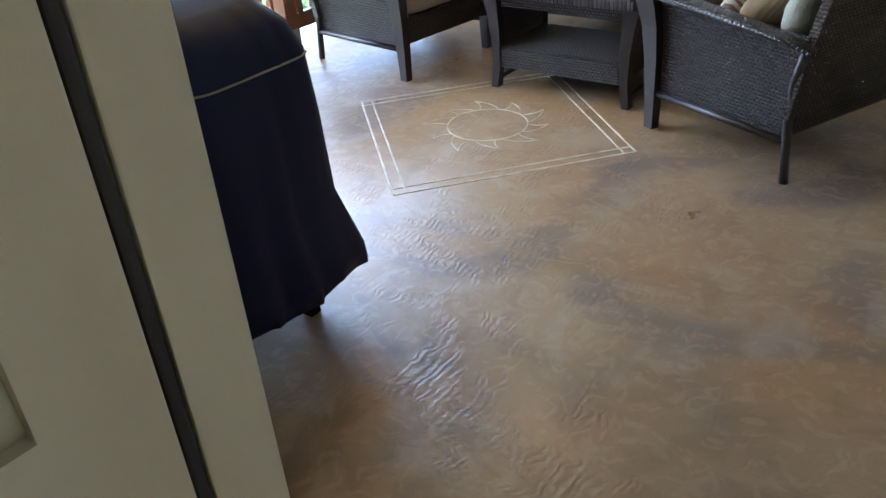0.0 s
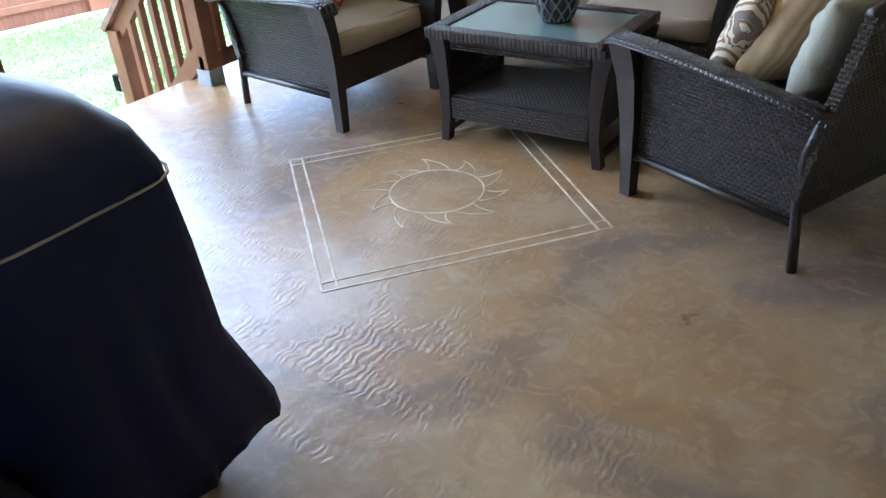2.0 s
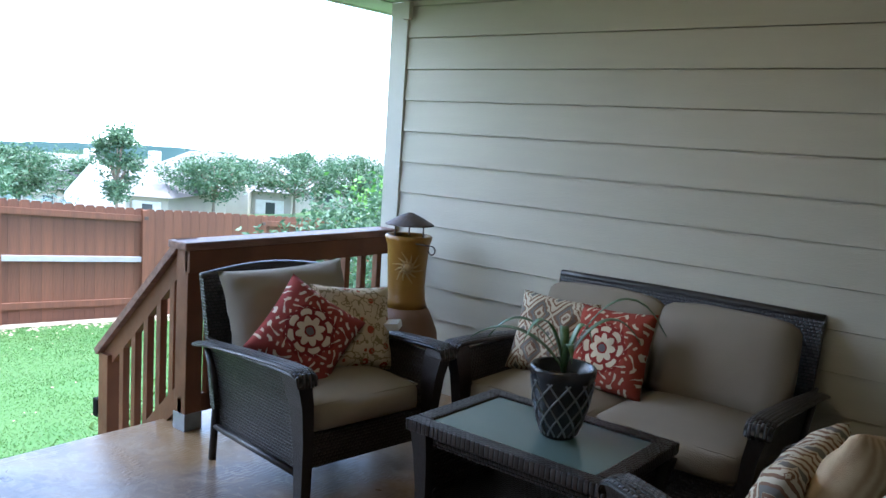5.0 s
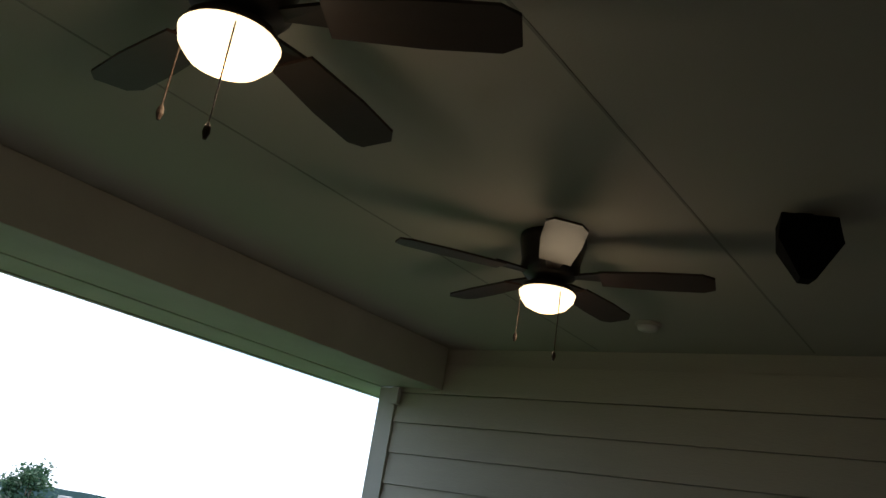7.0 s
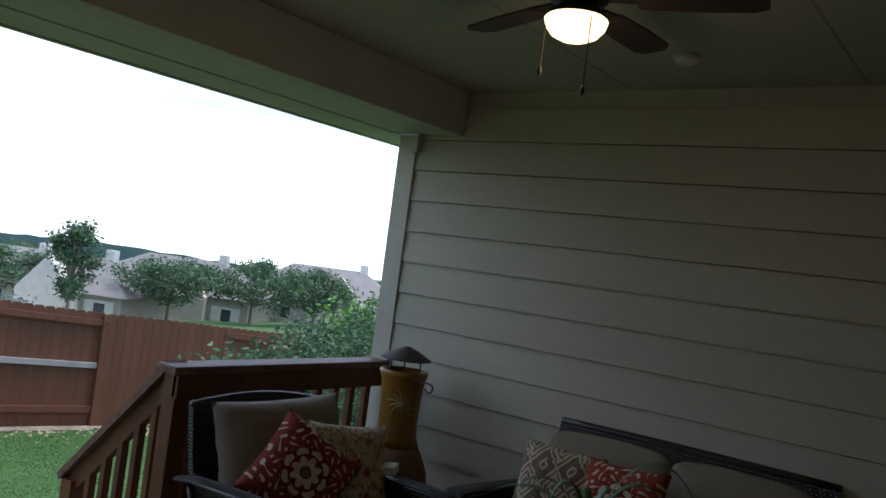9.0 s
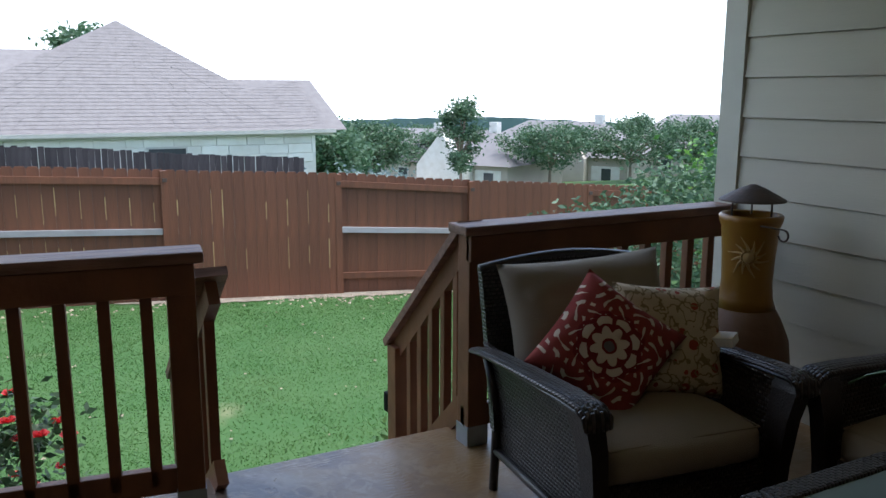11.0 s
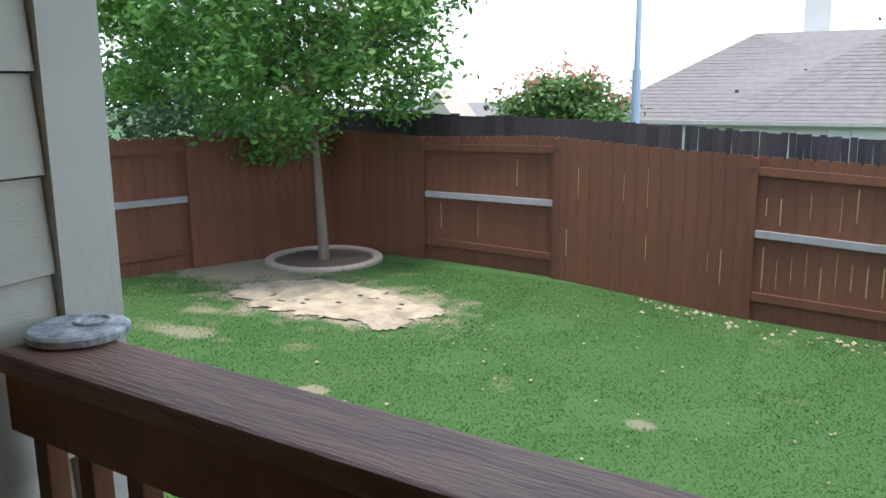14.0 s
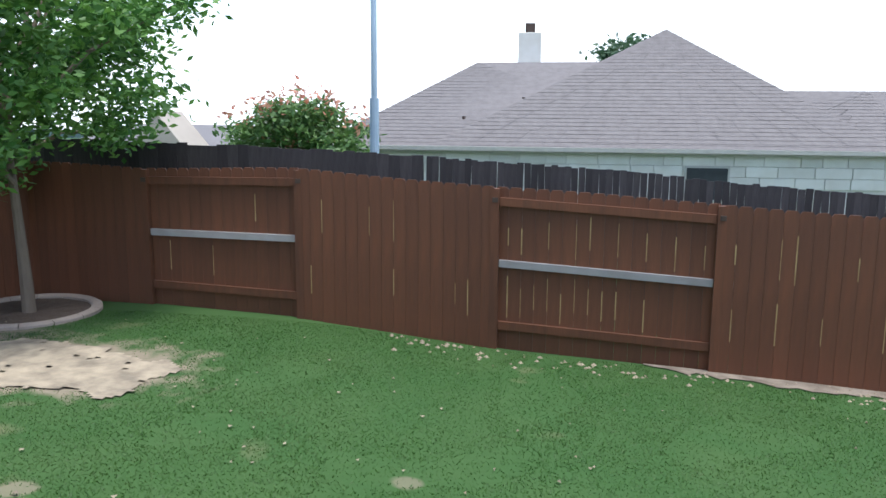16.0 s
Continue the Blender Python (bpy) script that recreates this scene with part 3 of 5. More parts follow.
def shrub(name, x, y, z, center_z, radii, clumps, spread, count, size, leaf, seed, label, blooms=None, bloom_count=0, bloom_size=0.03):
    t = thing(name, pose(x, y, z), label, "bush")
    place, c = clumped((0, 0, center_z), radii, clumps, spread, seed)
    bm = bmesh.new()
    rng = random.Random(seed)
    for k in range(0, clumps, max(1, clumps // 16)):
        p = Vector(c[k])
        tube([(rng.uniform(-.1, .1), rng.uniform(-.1, .1), -0.03), (p.x * 0.5, p.y * 0.5, p.z * 0.45), p], 0.012, 5, bm, 0.004)
    part("stem", bm, BARK, t)
    v, f = leaves(count, place, size, seed)
    new("foliage", raw("foliage", v, f, leaf)).parent = t
    if blooms:
        petals = []
        for k in range(bloom_count):
            a = rng.uniform(0, 6.28)
            q = rng.uniform(0.3, 1.0)
            p = Vector((radii[0] * q * math.cos(a), radii[1] * q * math.sin(a), center_z + radii[2] * rng.uniform(-0.1, 1.15) * math.sqrt(max(0.05, 1 - q * q * 0.7))))
            fb = bmesh.new()
            for ring, (cnt, rad, lift) in enumerate(((5, 1.0, 0.1), (4, 0.7, 0.5), (3, 0.4, 0.9))):
                for i in range(cnt):
                    th = 2 * math.pi * i / cnt + ring
                    o = Vector((math.cos(th), math.sin(th), 0)) * bloom_size * rad * 0.6
                    s = Vector((-math.sin(th), math.cos(th), 0)) * bloom_size * rad * 0.6
                    up = Vector((0, 0, bloom_size * (0.3 + lift * 0.5)))
                    fb.faces.new([fb.verts.new(p + w) for w in (s * 0.5 - up * 0.4, o * 1.5 + s + up * 0.4, o * 1.9 + up * 0.9, o * 1.5 - s + up * 0.4, -s * 0.5 - up * 0.4)])
            petals.append(fb)
        for fb in petals:
            part("bloom", fb, blooms, t)
    return t


# ---- porch shell ----
FAR_Y, NEAR_Y, CEIL_Z, DOOR_Y = 4.61, 0.665, 2.45, 0.274
solid("floor", box(-0.25, 4.75, DOOR_Y - 0.2, FAR_Y + 0.15, -0.14, 0.0, 0.006), FLOOR, kind="structure")
solid("floor_edge", box(-0.235, 4.75, DOOR_Y - 0.15, FAR_Y + 0.15, -0.85, -0.144), CONCRETE, kind="structure")
solid("floor_inside", box(2.4, 4.9, -2.6, DOOR_Y - 0.2, -0.14, -0.004), FLOOR, kind="structure")
solid("ceiling", box(-0.2, 4.75, DOOR_Y - 0.15, FAR_Y + 0.15, CEIL_Z, CEIL_Z + 0.12), CEIL, kind="structure")
solid("ceiling_inside", box(2.4, 4.9, -2.6, DOOR_Y - 0.154, CEIL_Z, CEIL_Z + 0.12), CEIL, kind="structure")
solid("roof_slab", box(-0.55, 4.9, -2.7, FAR_Y + 0.3, CEIL_Z + 0.2, CEIL_Z + 0.26), SHINGLE, kind="structure")
for sx in (1.24, 2.28, 3.44):
    solid("ceiling_seam", box(sx - 0.004, sx + 0.004, 0.95, FAR_Y - 0.02, CEIL_Z - 0.0012, CEIL_Z + 0.01), SEAM, kind="structure")
solid("beam", box(0.172, 0.30, NEAR_Y + 0.026, FAR_Y - 0.014, 2.200, CEIL_Z - 0.002, 0.004), TRIM, kind="structure")
solid("trim_beam_middle", box(-0.150, 0.168, NEAR_Y + 0.026, FAR_Y - 0.014, 2.206, CEIL_Z - 0.002, 0.003), TRIM, kind="structure")
solid("trim_beam_outer", box(-0.44, -0.155, NEAR_Y + 0.026, FAR_Y + 0.7, 2.202, CEIL_Z - 0.002, 0.003), TRIM, kind="structure")
solid("fascia", box(-0.48, -0.444, NEAR_Y - 2.0, FAR_Y + 0.7, 2.196, 2.66), TRIM, kind="structure")

wall_far = solid("wall_far", box(-0.06, 4.75, FAR_Y + 0.024, FAR_Y + 0.16, -0.8, CEIL_Z), SIDING, kind="structure")
wall_house = solid("wall_house", box(4.6, 4.75, DOOR_Y, FAR_Y, 0, CEIL_Z), SIDING, kind="structure")
wall_near = solid("wall_near", box(-0.42, 1.06, -3.5, NEAR_Y - 0.024, -0.9, CEIL_Z), SIDING, kind="structure")
wall_door = solid("wall_door", box(1.062, 3.028, DOOR_Y - 0.16, DOOR_Y - 0.024, 0, CEIL_Z), SIDING, kind="structure")
solid("wall_door_right", box(3.98, 4.6, DOOR_Y - 0.16, DOOR_Y - 0.002, 0, CEIL_Z), SIDING, kind="structure")
solid("wall_over_door", box(3.03, 3.98, DOOR_Y - 0.16, DOOR_Y - 0.002, 2.12, CEIL_Z), SIDING, kind="structure")
solid("wall_inside_back", box(2.4, 4.9, -2.7, -2.604, 0, CEIL_Z), DOOR, kind="structure")
solid("wall_inside_left", box(2.3, 2.398, -2.7, DOOR_Y - 0.164, 0, CEIL_Z), DOOR, kind="structure")
solid("wall_inside_right", box(4.9, 5.0, -2.7, DOOR_Y - 0.164, 0, CEIL_Z), DOOR, kind="structure")


def board_mesh(length):
    """A lapped siding board, its lower edge standing proud; runs along x and faces -y."""
    bm = bmesh.new()
    loft([[(x, 0.010, 0.0), (x, -0.013, 0.0), (x, -0.001, 0.1712), (x, 0.010, 0.1712)] for x in (0, length)], True, bm)
    return mesh_of("siding_board", bm, SIDING)


def clad(wall, length, m, z_first=-0.1025 - 0.1755, count=15):
    me = board_mesh(length)
    for k in range(count):
        z = z_first + 0.1755 * (k + 1)
        if z > CEIL_Z - 0.15:
            break
        ob = new("siding_board", me)
        ob.parent = wall
        ob.matrix_parent_inverse = wall.matrix_world.inverted()
        ob.matrix_world = m @ pose(0, 0, z)


clad(wall_far, 4.62, pose(-0.02, FAR_Y, 0))
clad(wall_near, 1.39, pose(1.06, NEAR_Y, 0, 0, 0, 180), -0.233)
clad(wall_door, 1.9, pose(2.96, DOOR_Y, 0, 0, 0, 180))
clad(wall_house, FAR_Y - DOOR_Y - 0.05, pose(4.6, FAR_Y - 0.03, 0, 0, 0, -90))
solid("trim_far_corner_front", box(-0.125, -0.022, FAR_Y - 0.022, FAR_Y + 0.010, -0.4, 2.198), TRIM, kind="structure")
solid("trim_far_corner_side", box(-0.148, -0.127, FAR_Y - 0.02, FAR_Y + 0.16, -0.4, 2.198), TRIM, kind="structure")
solid("trim_near_corner_front", box(-0.443, -0.333, NEAR_Y - 0.012, NEAR_Y + 0.024, -0.4, 2.198), TRIM, kind="structure")
solid("trim_near_corner_side", box(-0.466, -0.445, NEAR_Y - 0.3, NEAR_Y + 0.022, -0.4, 2.198), TRIM, kind="structure")
solid("trim_bracket", box(-0.03, 0.02, FAR_Y - 0.06, FAR_Y - 0.026, 2.10, 2.198, 0.004), TRIM, kind="structure")

# door and its frame
solid("door_frame_left", box(3.03, 3.12, DOOR_Y - 0.078, DOOR_Y, 0, 2.06, 0.003), DOOR, kind="structure")
solid("door_frame_right", box(3.92, 3.98, DOOR_Y - 0.14, DOOR_Y, 0, 2.06, 0.003), DOOR, kind="structure")
solid("door_frame_head", box(3.03, 3.98, DOOR_Y - 0.14, DOOR_Y, 2.062, 2.12, 0.003), DOOR, kind="structure")
solid("trim_weatherstrip", box(3.05, 3.119, DOOR_Y - 0.094, DOOR_Y - 0.080, 0, 2.06, 0.004), RUBBER, kind="structure")
solid("trim_threshold", box(3.13, 3.918, DOOR_Y - 0.2, DOOR_Y - 0.03, 0.001, 0.014, 0.004), STEEL, kind="structure")
door = thing("door_1", pose(3.122, DOOR_Y - 0.097, 0.012, 0, 0, -2), "cream painted panelled door standing open inwards", "door", kind="structure")
part("door_leaf", box(-0.045, 0, -0.84, 0, 0, 2.03, 0.003), DOOR, door)
for z0, z1 in ((0.22, 0.78), (1.0, 1.82)):
    for y0, y1 in ((-0.36, -0.10), (-0.74, -0.48)):
        bm = bmesh.new()
        for a, b in (((y0, z0), (y1, z0)), ((y1, z0), (y1, z1)), ((y1, z1), (y0, z1)), ((y0, z1), (y0, z0))):
            bar((0.004, a[0], a[1]), (0.004, b[0], b[1]), 0.012, 0.022, bm, (1, 0, 0))
        part("panel_moulding", bm, DOOR, door)
        part("raised_panel", box(0.0005, 0.006, y0 + 0.035, y1 - 0.035, z0 + 0.035, z1 - 0.035, 0.004), DOOR, door)
hnd = part("door_handle", lathe([(0.028, 0), (0.028, 0.006), (0.010, 0.010), (0.010, 0.035), (0.026, 0.045), (0.026, 0.06), (0.012, 0.068)], 16), STEEL, door, "round metal knob", True)
hnd.matrix_local = pose(0.0, -0.78, 0.95, 0, 90, 0)

# etched square with a sun in the floor
SQ = [Vector((1.758, 1.977, 0)), Vector((2.386, 2.745, 0)), Vector((1.617, 3.440, 0)), Vector((0.989, 2.671, 0))]
mid = sum(SQ, Vector()) / 4
motif = thing("floor_motif", pose(0, 0, 0), "pale etched square and sun motif in stained concrete floor", "floor motif", kind="structure")


def stroke(pts, w, name="etched_line", h=0.0022):
    bm = bmesh.new()
    pts = [Vector((p[0], p[1], 0)) for p in pts]
    rows = []
    for i, p in enumerate(pts):
        d = (pts[min(i + 1, len(pts) - 1)] - pts[max(i - 1, 0)]).normalized()
        s = Vector((-d.y, d.x, 0)) * w / 2 * (0.45 if i in (0, len(pts) - 1) and len(pts) > 2 else 1)
        rows.append([p + s + Vector((0, 0, -0.002)), p + s * 0.7 + Vector((0, 0, h)), p - s * 0.7 + Vector((0, 0, h)), p - s + Vector((0, 0, -0.002))])
    loft(rows, True, bm)
    return part(name, bm, GROOVE, motif)


for scale_in, wide in ((1.0, 0.011), (0.90, 0.010)):
    cs = [mid + (c - mid) * scale_in for c in SQ]
    for a, b in zip(cs, cs[1:] + cs[:1]):
        d = (b - a).normalized() * (0.05 if scale_in < 1 else 0.0)
        stroke([a - d, b + d], wide)
SUNC = Vector((1.695, 2.712, 0))
SR = 0.178
stroke([SUNC + Vector((math.cos(a), math.sin(a), 0)) * SR for a in np.linspace(0, 2 * math.pi * 0.995, 48)], 0.009)
for k in range(10):
    a0 = 2 * math.pi * k / 10 + 0.2
    tip = SUNC + Vector((math.cos(a0 + 0.28), math.sin(a0 + 0.28), 0)) * (0.295 if k % 2 else 0.27)
    for a1, bend in ((a0 - 0.2, 0.04), (a0 + 0.26, 0.025)):
        s = SUNC + Vector((math.cos(a1), math.sin(a1), 0)) * (SR + 0.006)
        m1 = s.lerp(tip, 0.5) + Vector((math.cos(a0 - 1.2), math.sin(a0 - 1.2), 0)) * bend
        stroke([s.lerp(m1, u) .lerp(m1.lerp(tip, u), u) for u in np.linspace(0, 1, 8)], 0.006)


# ---- railings and steps ----
def baluster_mesh(h):
    return mesh_of("baluster", box(-0.019, 0.019, -0.019, 0.019, 0, h, 0.003), CEDAR)


def railing(name, m, length, label, post_at):
    """A level railing along +y: cap, upper rail, lower rail, balusters and a post at one end."""
    r = thing(name, m, label, "railing", "porch railings")
    part("cap", box(-0.145, 0.0, -0.03 if post_at == 0 else 0, length + (0.03 if post_at else 0), 0.867, 0.905, 0.008), CAPWOOD, r, "weathered flat wooden cap")
    part("upper_rail", box(-0.052, -0.014, 0.0, length, 0.762, 0.865, 0.004), CEDAR, r)
    part("lower_rail", box(-0.09, -0.052, 0.0, length, 0.07, 0.16, 0.004), CEDAR, r)
    py = 0.045 if post_at == 0 else length - 0.045
    part("post", box(-0.115, -0.025, py - 0.045, py + 0.045, 0.03, 0.865, 0.005), CEDAR, r)
    part("post_base", box(-0.118, -0.022, py - 0.048, py + 0.048, 0.0, 0.085, 0.003), STEEL, r, "galvanised metal post base")
    me = baluster_mesh(0.74)
    n = int((length - 0.16) / 0.128) + 1
    for k in range(n):
        ob = new("baluster", me)
        ob.parent = r
        y = 0.154 + k * 0.128 if post_at == 0 else length - 0.154 - k * 0.128
        ob.matrix_basis = pose(-0.071, y, 0.10)
    return r


railing("railing", pose(0.0, 3.186, 0), FAR_Y - 0.026 - 3.186, "red-brown stained wooden porch railing beside the chiminea", 0)
railing("railing", pose(-0.172, NEAR_Y + 0.045, 0, 0, 0, -8.1), 1.447, "red-brown stained wooden porch railing above the rose bush", 1)


def stair_rail(m, label, drop=0.0):
    """A railing that slopes down the steps along -x from the porch post to a lower newel."""
    r = thing("stair_railing", m, label, "railing", "stair railings")
    top, low = Vector((-0.10, 0, 0.83 - drop)), Vector((-0.79, 0, 0.185))
    part("hand_rail", bar(top, low, 0.04, 0.10), CEDAR, r)
    part("hand_rail_cap", bar(top + Vector((0, 0, 0.068)), low + Vector((-0.05, 0, 0.03)), 0.11, 0.034), CAPWOOD, r)
    part("lower_rail", bar(top - Vector((0, 0, 0.66)), low - Vector((0, 0, 0.66)), 0.04, 0.09), CEDAR, r)
    part("newel", box(-0.82, -0.73, -0.045, 0.045, -0.82, 0.215, 0.005), CEDAR, r)
    me = baluster_mesh(0.66)
    for k in range(5):
        u = (k + 0.85) / 6.2
        ob = new("baluster", me)
        ob.parent = r
        ob.matrix_basis = pose(top.x + (low.x - top.x) * u, 0.0, top.z + (low.z - top.z) * u - 0.68)
    return r


stair_rail(pose(0, 3.235, 0), "red-brown wooden stair railing sloping down to the lawn")
stair_rail(pose(0.0, 2.222, 0), "red-brown wooden stair railing on the rose bush side", 0.09)
steps = thing("steps", pose(0, 0, 0), "plain concrete steps down from the porch to lawn", "steps", kind="structure")
for k in range(3):
    part("step", box(-0.25 - 0.29 * (k + 1), -0.252 - 0.29 * k, 2.27, 3.19, -0.9, -0.19 * (k + 1), 0.008), CONCRETE, steps)
lantern = thing("garden_light", pose(-0.89, 3.235, -0.10), "small black lantern fixed to the stair newel", "lantern")
part("cage", box(-0.025, 0.025, -0.025, 0.025, -0.06, 0.04, 0.006), BLACK, lantern)
part("bracket", box(0.025, 0.072, -0.006, 0.006, 0.02, 0.034), BLACK, lantern)
part("pane", box(-0.027, 0.027, -0.016, 0.016, -0.045, 0.025), WHITE, lantern)

plaque = thing("stone_plaque", pose(-0.283, 0.778, 0.9055, 0, 0, 8) @ Matrix.Diagonal((0.78, 0.78, 0.75, 1)), "round speckled grey stone plaque lying on the railing cap", "plaque")
part("disc", lathe([(0.09, 0.0), (0.105, 0.004), (0.108, 0.02), (0.10, 0.026), (0.086, 0.0275)], 40), STONEPLAQUE, plaque)
part("ring_relief", lathe([(0.030, 0.0275), (0.034, 0.033), (0.040, 0.033), (0.044, 0.0275)], 28, None, -0.03, 0.015, False), STONEPLAQUE, plaque)


# ---- seating ----
def woven_seat(name, m, width, label, group=""):
    """A dark wicker armchair or settee, facing +x, width between the arms' outer faces."""
    s = thing(name, m, label, "armchair" if width < 1 else "settee", group)
    hy = width / 2
    for sg in (1, -1):
        y = sg * (hy - 0.065)
        rings = []
        for z, w, off, th in ((0, 0.022, 0, 0.020), (0.12, 0.026, 0, 0.022), (0.3, 0.034, 0.004, 0.024), (0.44, 0.042, 0.018, 0.026), (0.53, 0.05, 0.040, 0.030), (0.565, 0.05, 0.052, 0.030)):
            yy = y + sg * off
            rings.append([(0.335 + i * w, yy + j * th, z) for i, j in ((-1, -1), (1, -1), (1, 1), (-1, 1))])
        part("front_leg", loft(rings), RESIN, s)
        part("rear_leg", tube([(-0.345, y, 0), (-0.335, y, 0.12), (-0.325, y, 0.25), (-0.335, y + sg * 0.008, 0.38), (-0.375, y + sg * 0.02, 0.50)], 0.017, 10), RESIN, s, "", True)
        part("side_bar", tube([(-0.335, y, 0.155), (0.32, y, 0.155)], 0.014, 8), RESIN, s, "", True)
        part("side_panel", loft([[(-0.33 - 0.05 * (z > 0.4), y - sg * 0.008 + sg * o, z), (0.31, y - sg * 0.008 + sg * o, z), (0.31, y - sg * 0.022 + sg * o, z), (-0.33 - 0.05 * (z > 0.4), y - sg * 0.022 + sg * o, z)] for z, o in ((0.165, 0), (0.34, 0.004), (0.46, 0.018), (0.545, 0.04))]), WICK, s, "woven dark wicker panel")
        arm = []
        for x, z, w, th in ((-0.42, 0.505, 0.030, 0.012), (-0.30, 0.530, 0.040, 0.016), (0.0, 0.556, 0.046, 0.018), (0.25, 0.572, 0.05, 0.019), (0.36, 0.574, 0.05, 0.019), (0.395, 0.560, 0.048, 0.016), (0.402, 0.53, 0.046, 0.008)):
            cy = y + sg * 0.042
            arm.append([(x, cy + w * math.cos(a), z + th * math.sin(a)) for a in np.linspace(0, 2 * math.pi, 13)[:-1]])
        part("arm", loft(arm), WICKF, s, "woven wicker arm", True)
    part("seat_frame", box(-0.33, 0.325, -hy + 0.09, hy - 0.09, 0.17, 0.31, 0.01), WICK, s)
    back = []
    for z, x in ((0.24, -0.30), (0.45, -0.345), (0.65, -0.395), (0.79, -0.43)):
        n = 9
        row = [(x, -hy * 0.96 + 0.03 + (2 * hy * 0.96 - 0.06) * i / n, z + ((0.035 if width < 1 else 0.006) * math.sin(math.pi * i / n) + (0.0 if width < 1 else 0.025) if z > 0.7 else 0)) for i in range(n + 1)]
        back.append(row + [(px - 0.035, py, pz) for px, py, pz in row[::-1]])
    part("backrest", loft(back), WICK, s, "woven wicker back")
    part("back_rim", tube([(-0.447, -hy * 0.96 + 0.03 + (2 * hy * 0.96 - 0.06) * i / 9, 0.79 + (0.035 if width < 1 else 0.006) * math.sin(math.pi * i / 9) + (0.0 if width < 1 else 0.025)) for i in range(10)], 0.02, 8), RESIN, s, "", True)
    return s


CH_A = pose(0.702, 3.366, 0, 0, 0, -7)
CH_B = pose(2.767, 3.159, 0, 0, 0, 157.2)
SOFA = pose(1.75, 4.13, 0, 0, 0, -90)
woven_seat("armchair", CH_A, 0.76, "dark brown wicker armchair with taupe cushions by the steps", "wicker armchairs")
woven_seat("armchair", CH_B, 0.76, "dark brown wicker armchair with its woven side showing, piled with pillows", "wicker armchairs")
woven_seat("loveseat", SOFA, 1.36, "dark brown wicker loveseat against the siding wall")


def seat_cushion(m, sx, sy, label, seed):
    ob = thing("seat_cushion", m, label, "cushion")
    part("cover", pad(sx, sy, 0.125, 0.035, 0.03, 10, seed), CUSHION, ob, "", True)
    for z in (0.062, -0.058):
        pts = [((sx / 2 - 0.013) * a, (sy / 2 - 0.013) * b, z * 0.82) for a, b in ((-1, -1), (1, -1), (1, 1), (-1, 1), (-1, -1))]
        part("piping", tube(pts, 0.0035, 6), CUSHION, ob)
    return ob


def back_cushion(m, w, h, label, seed):
    ob = thing("back_cushion", m, label, "cushion")
    part("cover", pad(0.15, w, h, 0.042, 0.022, 12, seed), CUSHION, ob, "", True)
    for x in (0.062, -0.062):
        pts = [(x * (0.55 + 0.45 * abs(math.cos(q))), (w / 2 - 0.022) * max(-1, min(1, 1.38 * math.cos(q))), (h / 2 - 0.022) * max(-1, min(1, 1.38 * math.sin(q)))) for q in np.linspace(0, 2 * math.pi, 41)]
        part("piping", tube(pts, 0.0035, 6), CUSHION, ob)
    return ob


def throw_pillow(m, w, t, material, label, seed, h=None):
    ob = thing("throw_pillow", m, label, "pillow", "throw pillows")
    part("cover", pillow(w, h or w, t, 0.0035, 22, seed), material, ob, "", True)
    return ob


seat_cushion(CH_A @ pose(0.03, 0, 0.365), 0.60, 0.55, "taupe fabric seat cushion on the wicker armchair", 1)
plump = thing("back_cushion", CH_A @ pose(-0.235, -0.01, 0.635, -18, -2, 90), "plump grey-taupe back cushion leaning on armchair back", "cushion")
part("cover", pillow(0.64, 0.45, 0.21, 0.005, 22, 2), CUSHION, plump, "", True)
throw_pillow(CH_A @ pose(0.0, -0.09, 0.605, -24, 0, 90 - 22) @ pose(0, 0, 0, 0, 36, 0), 0.375, 0.15, RED_FLORAL, "red pillow with cream floral medallion, turned on its corner", 3)
throw_pillow(CH_A @ pose(-0.02, 0.165, 0.60, -22, 4, 90 - 14), 0.38, 0.14, VINES, "cream and red floral pillow on the wicker armchair", 4)
tag = thing("sale_tag", CH_A @ pose(0.06, 0.315, 0.598, 12, -8, 30), "white paper tag lying on the armchair arm", "tag")
part("card", box(-0.05, 0.05, -0.028, 0.028, -0.002, 0.03, 0.002), WHITE, tag)

seat_cushion(CH_B @ pose(0.03, 0, 0.365), 0.60, 0.55, "taupe fabric seat cushion under the pillows", 5)
throw_pillow(CH_B @ pose(0.05, 0.10, 0.615, -24, 8, 90 + 16), 0.37, 0.13, IKAT, "cream, grey and red ikat pillow leaning in armchair", 6)
throw_pillow(CH_B @ pose(-0.11, 0.03, 0.65, -24, -12, 90 - 2), 0.42, 0.16, RIBBED, "crumpled tan ribbed pillow in the armchair", 7)
throw_pillow(CH_B @ pose(-0.25, 0.10, 0.64, -20, 6, 90 + 4), 0.36, 0.13, SAGE, "pale sage embroidered pillow in the armchair", 8)

for sg, sd in ((1, 9), (-1, 10)):
    seat_cushion(SOFA @ pose(0.03, 0.295 * sg, 0.365), 0.62, 0.58, "taupe fabric seat cushion on the loveseat", sd)
    back_cushion(SOFA @ pose(-0.255, 0.285 * sg, 0.605, 0, -15, 0), 0.56, 0.39, "taupe back cushion standing on the loveseat", sd + 5)
throw_pillow(SOFA @ pose(-0.02, -0.40, 0.60, -20, 3, 90 + 10), 0.37, 0.14, IKAT, "cream ikat diamond pillow at the loveseat arm", 17)
throw_pillow(SOFA @ pose(0.0, -0.10, 0.60, -20, -3, 90 - 4), 0.37, 0.14, RED_BRIGHT, "orange-red pillow with cream medallion on the loveseat", 18)


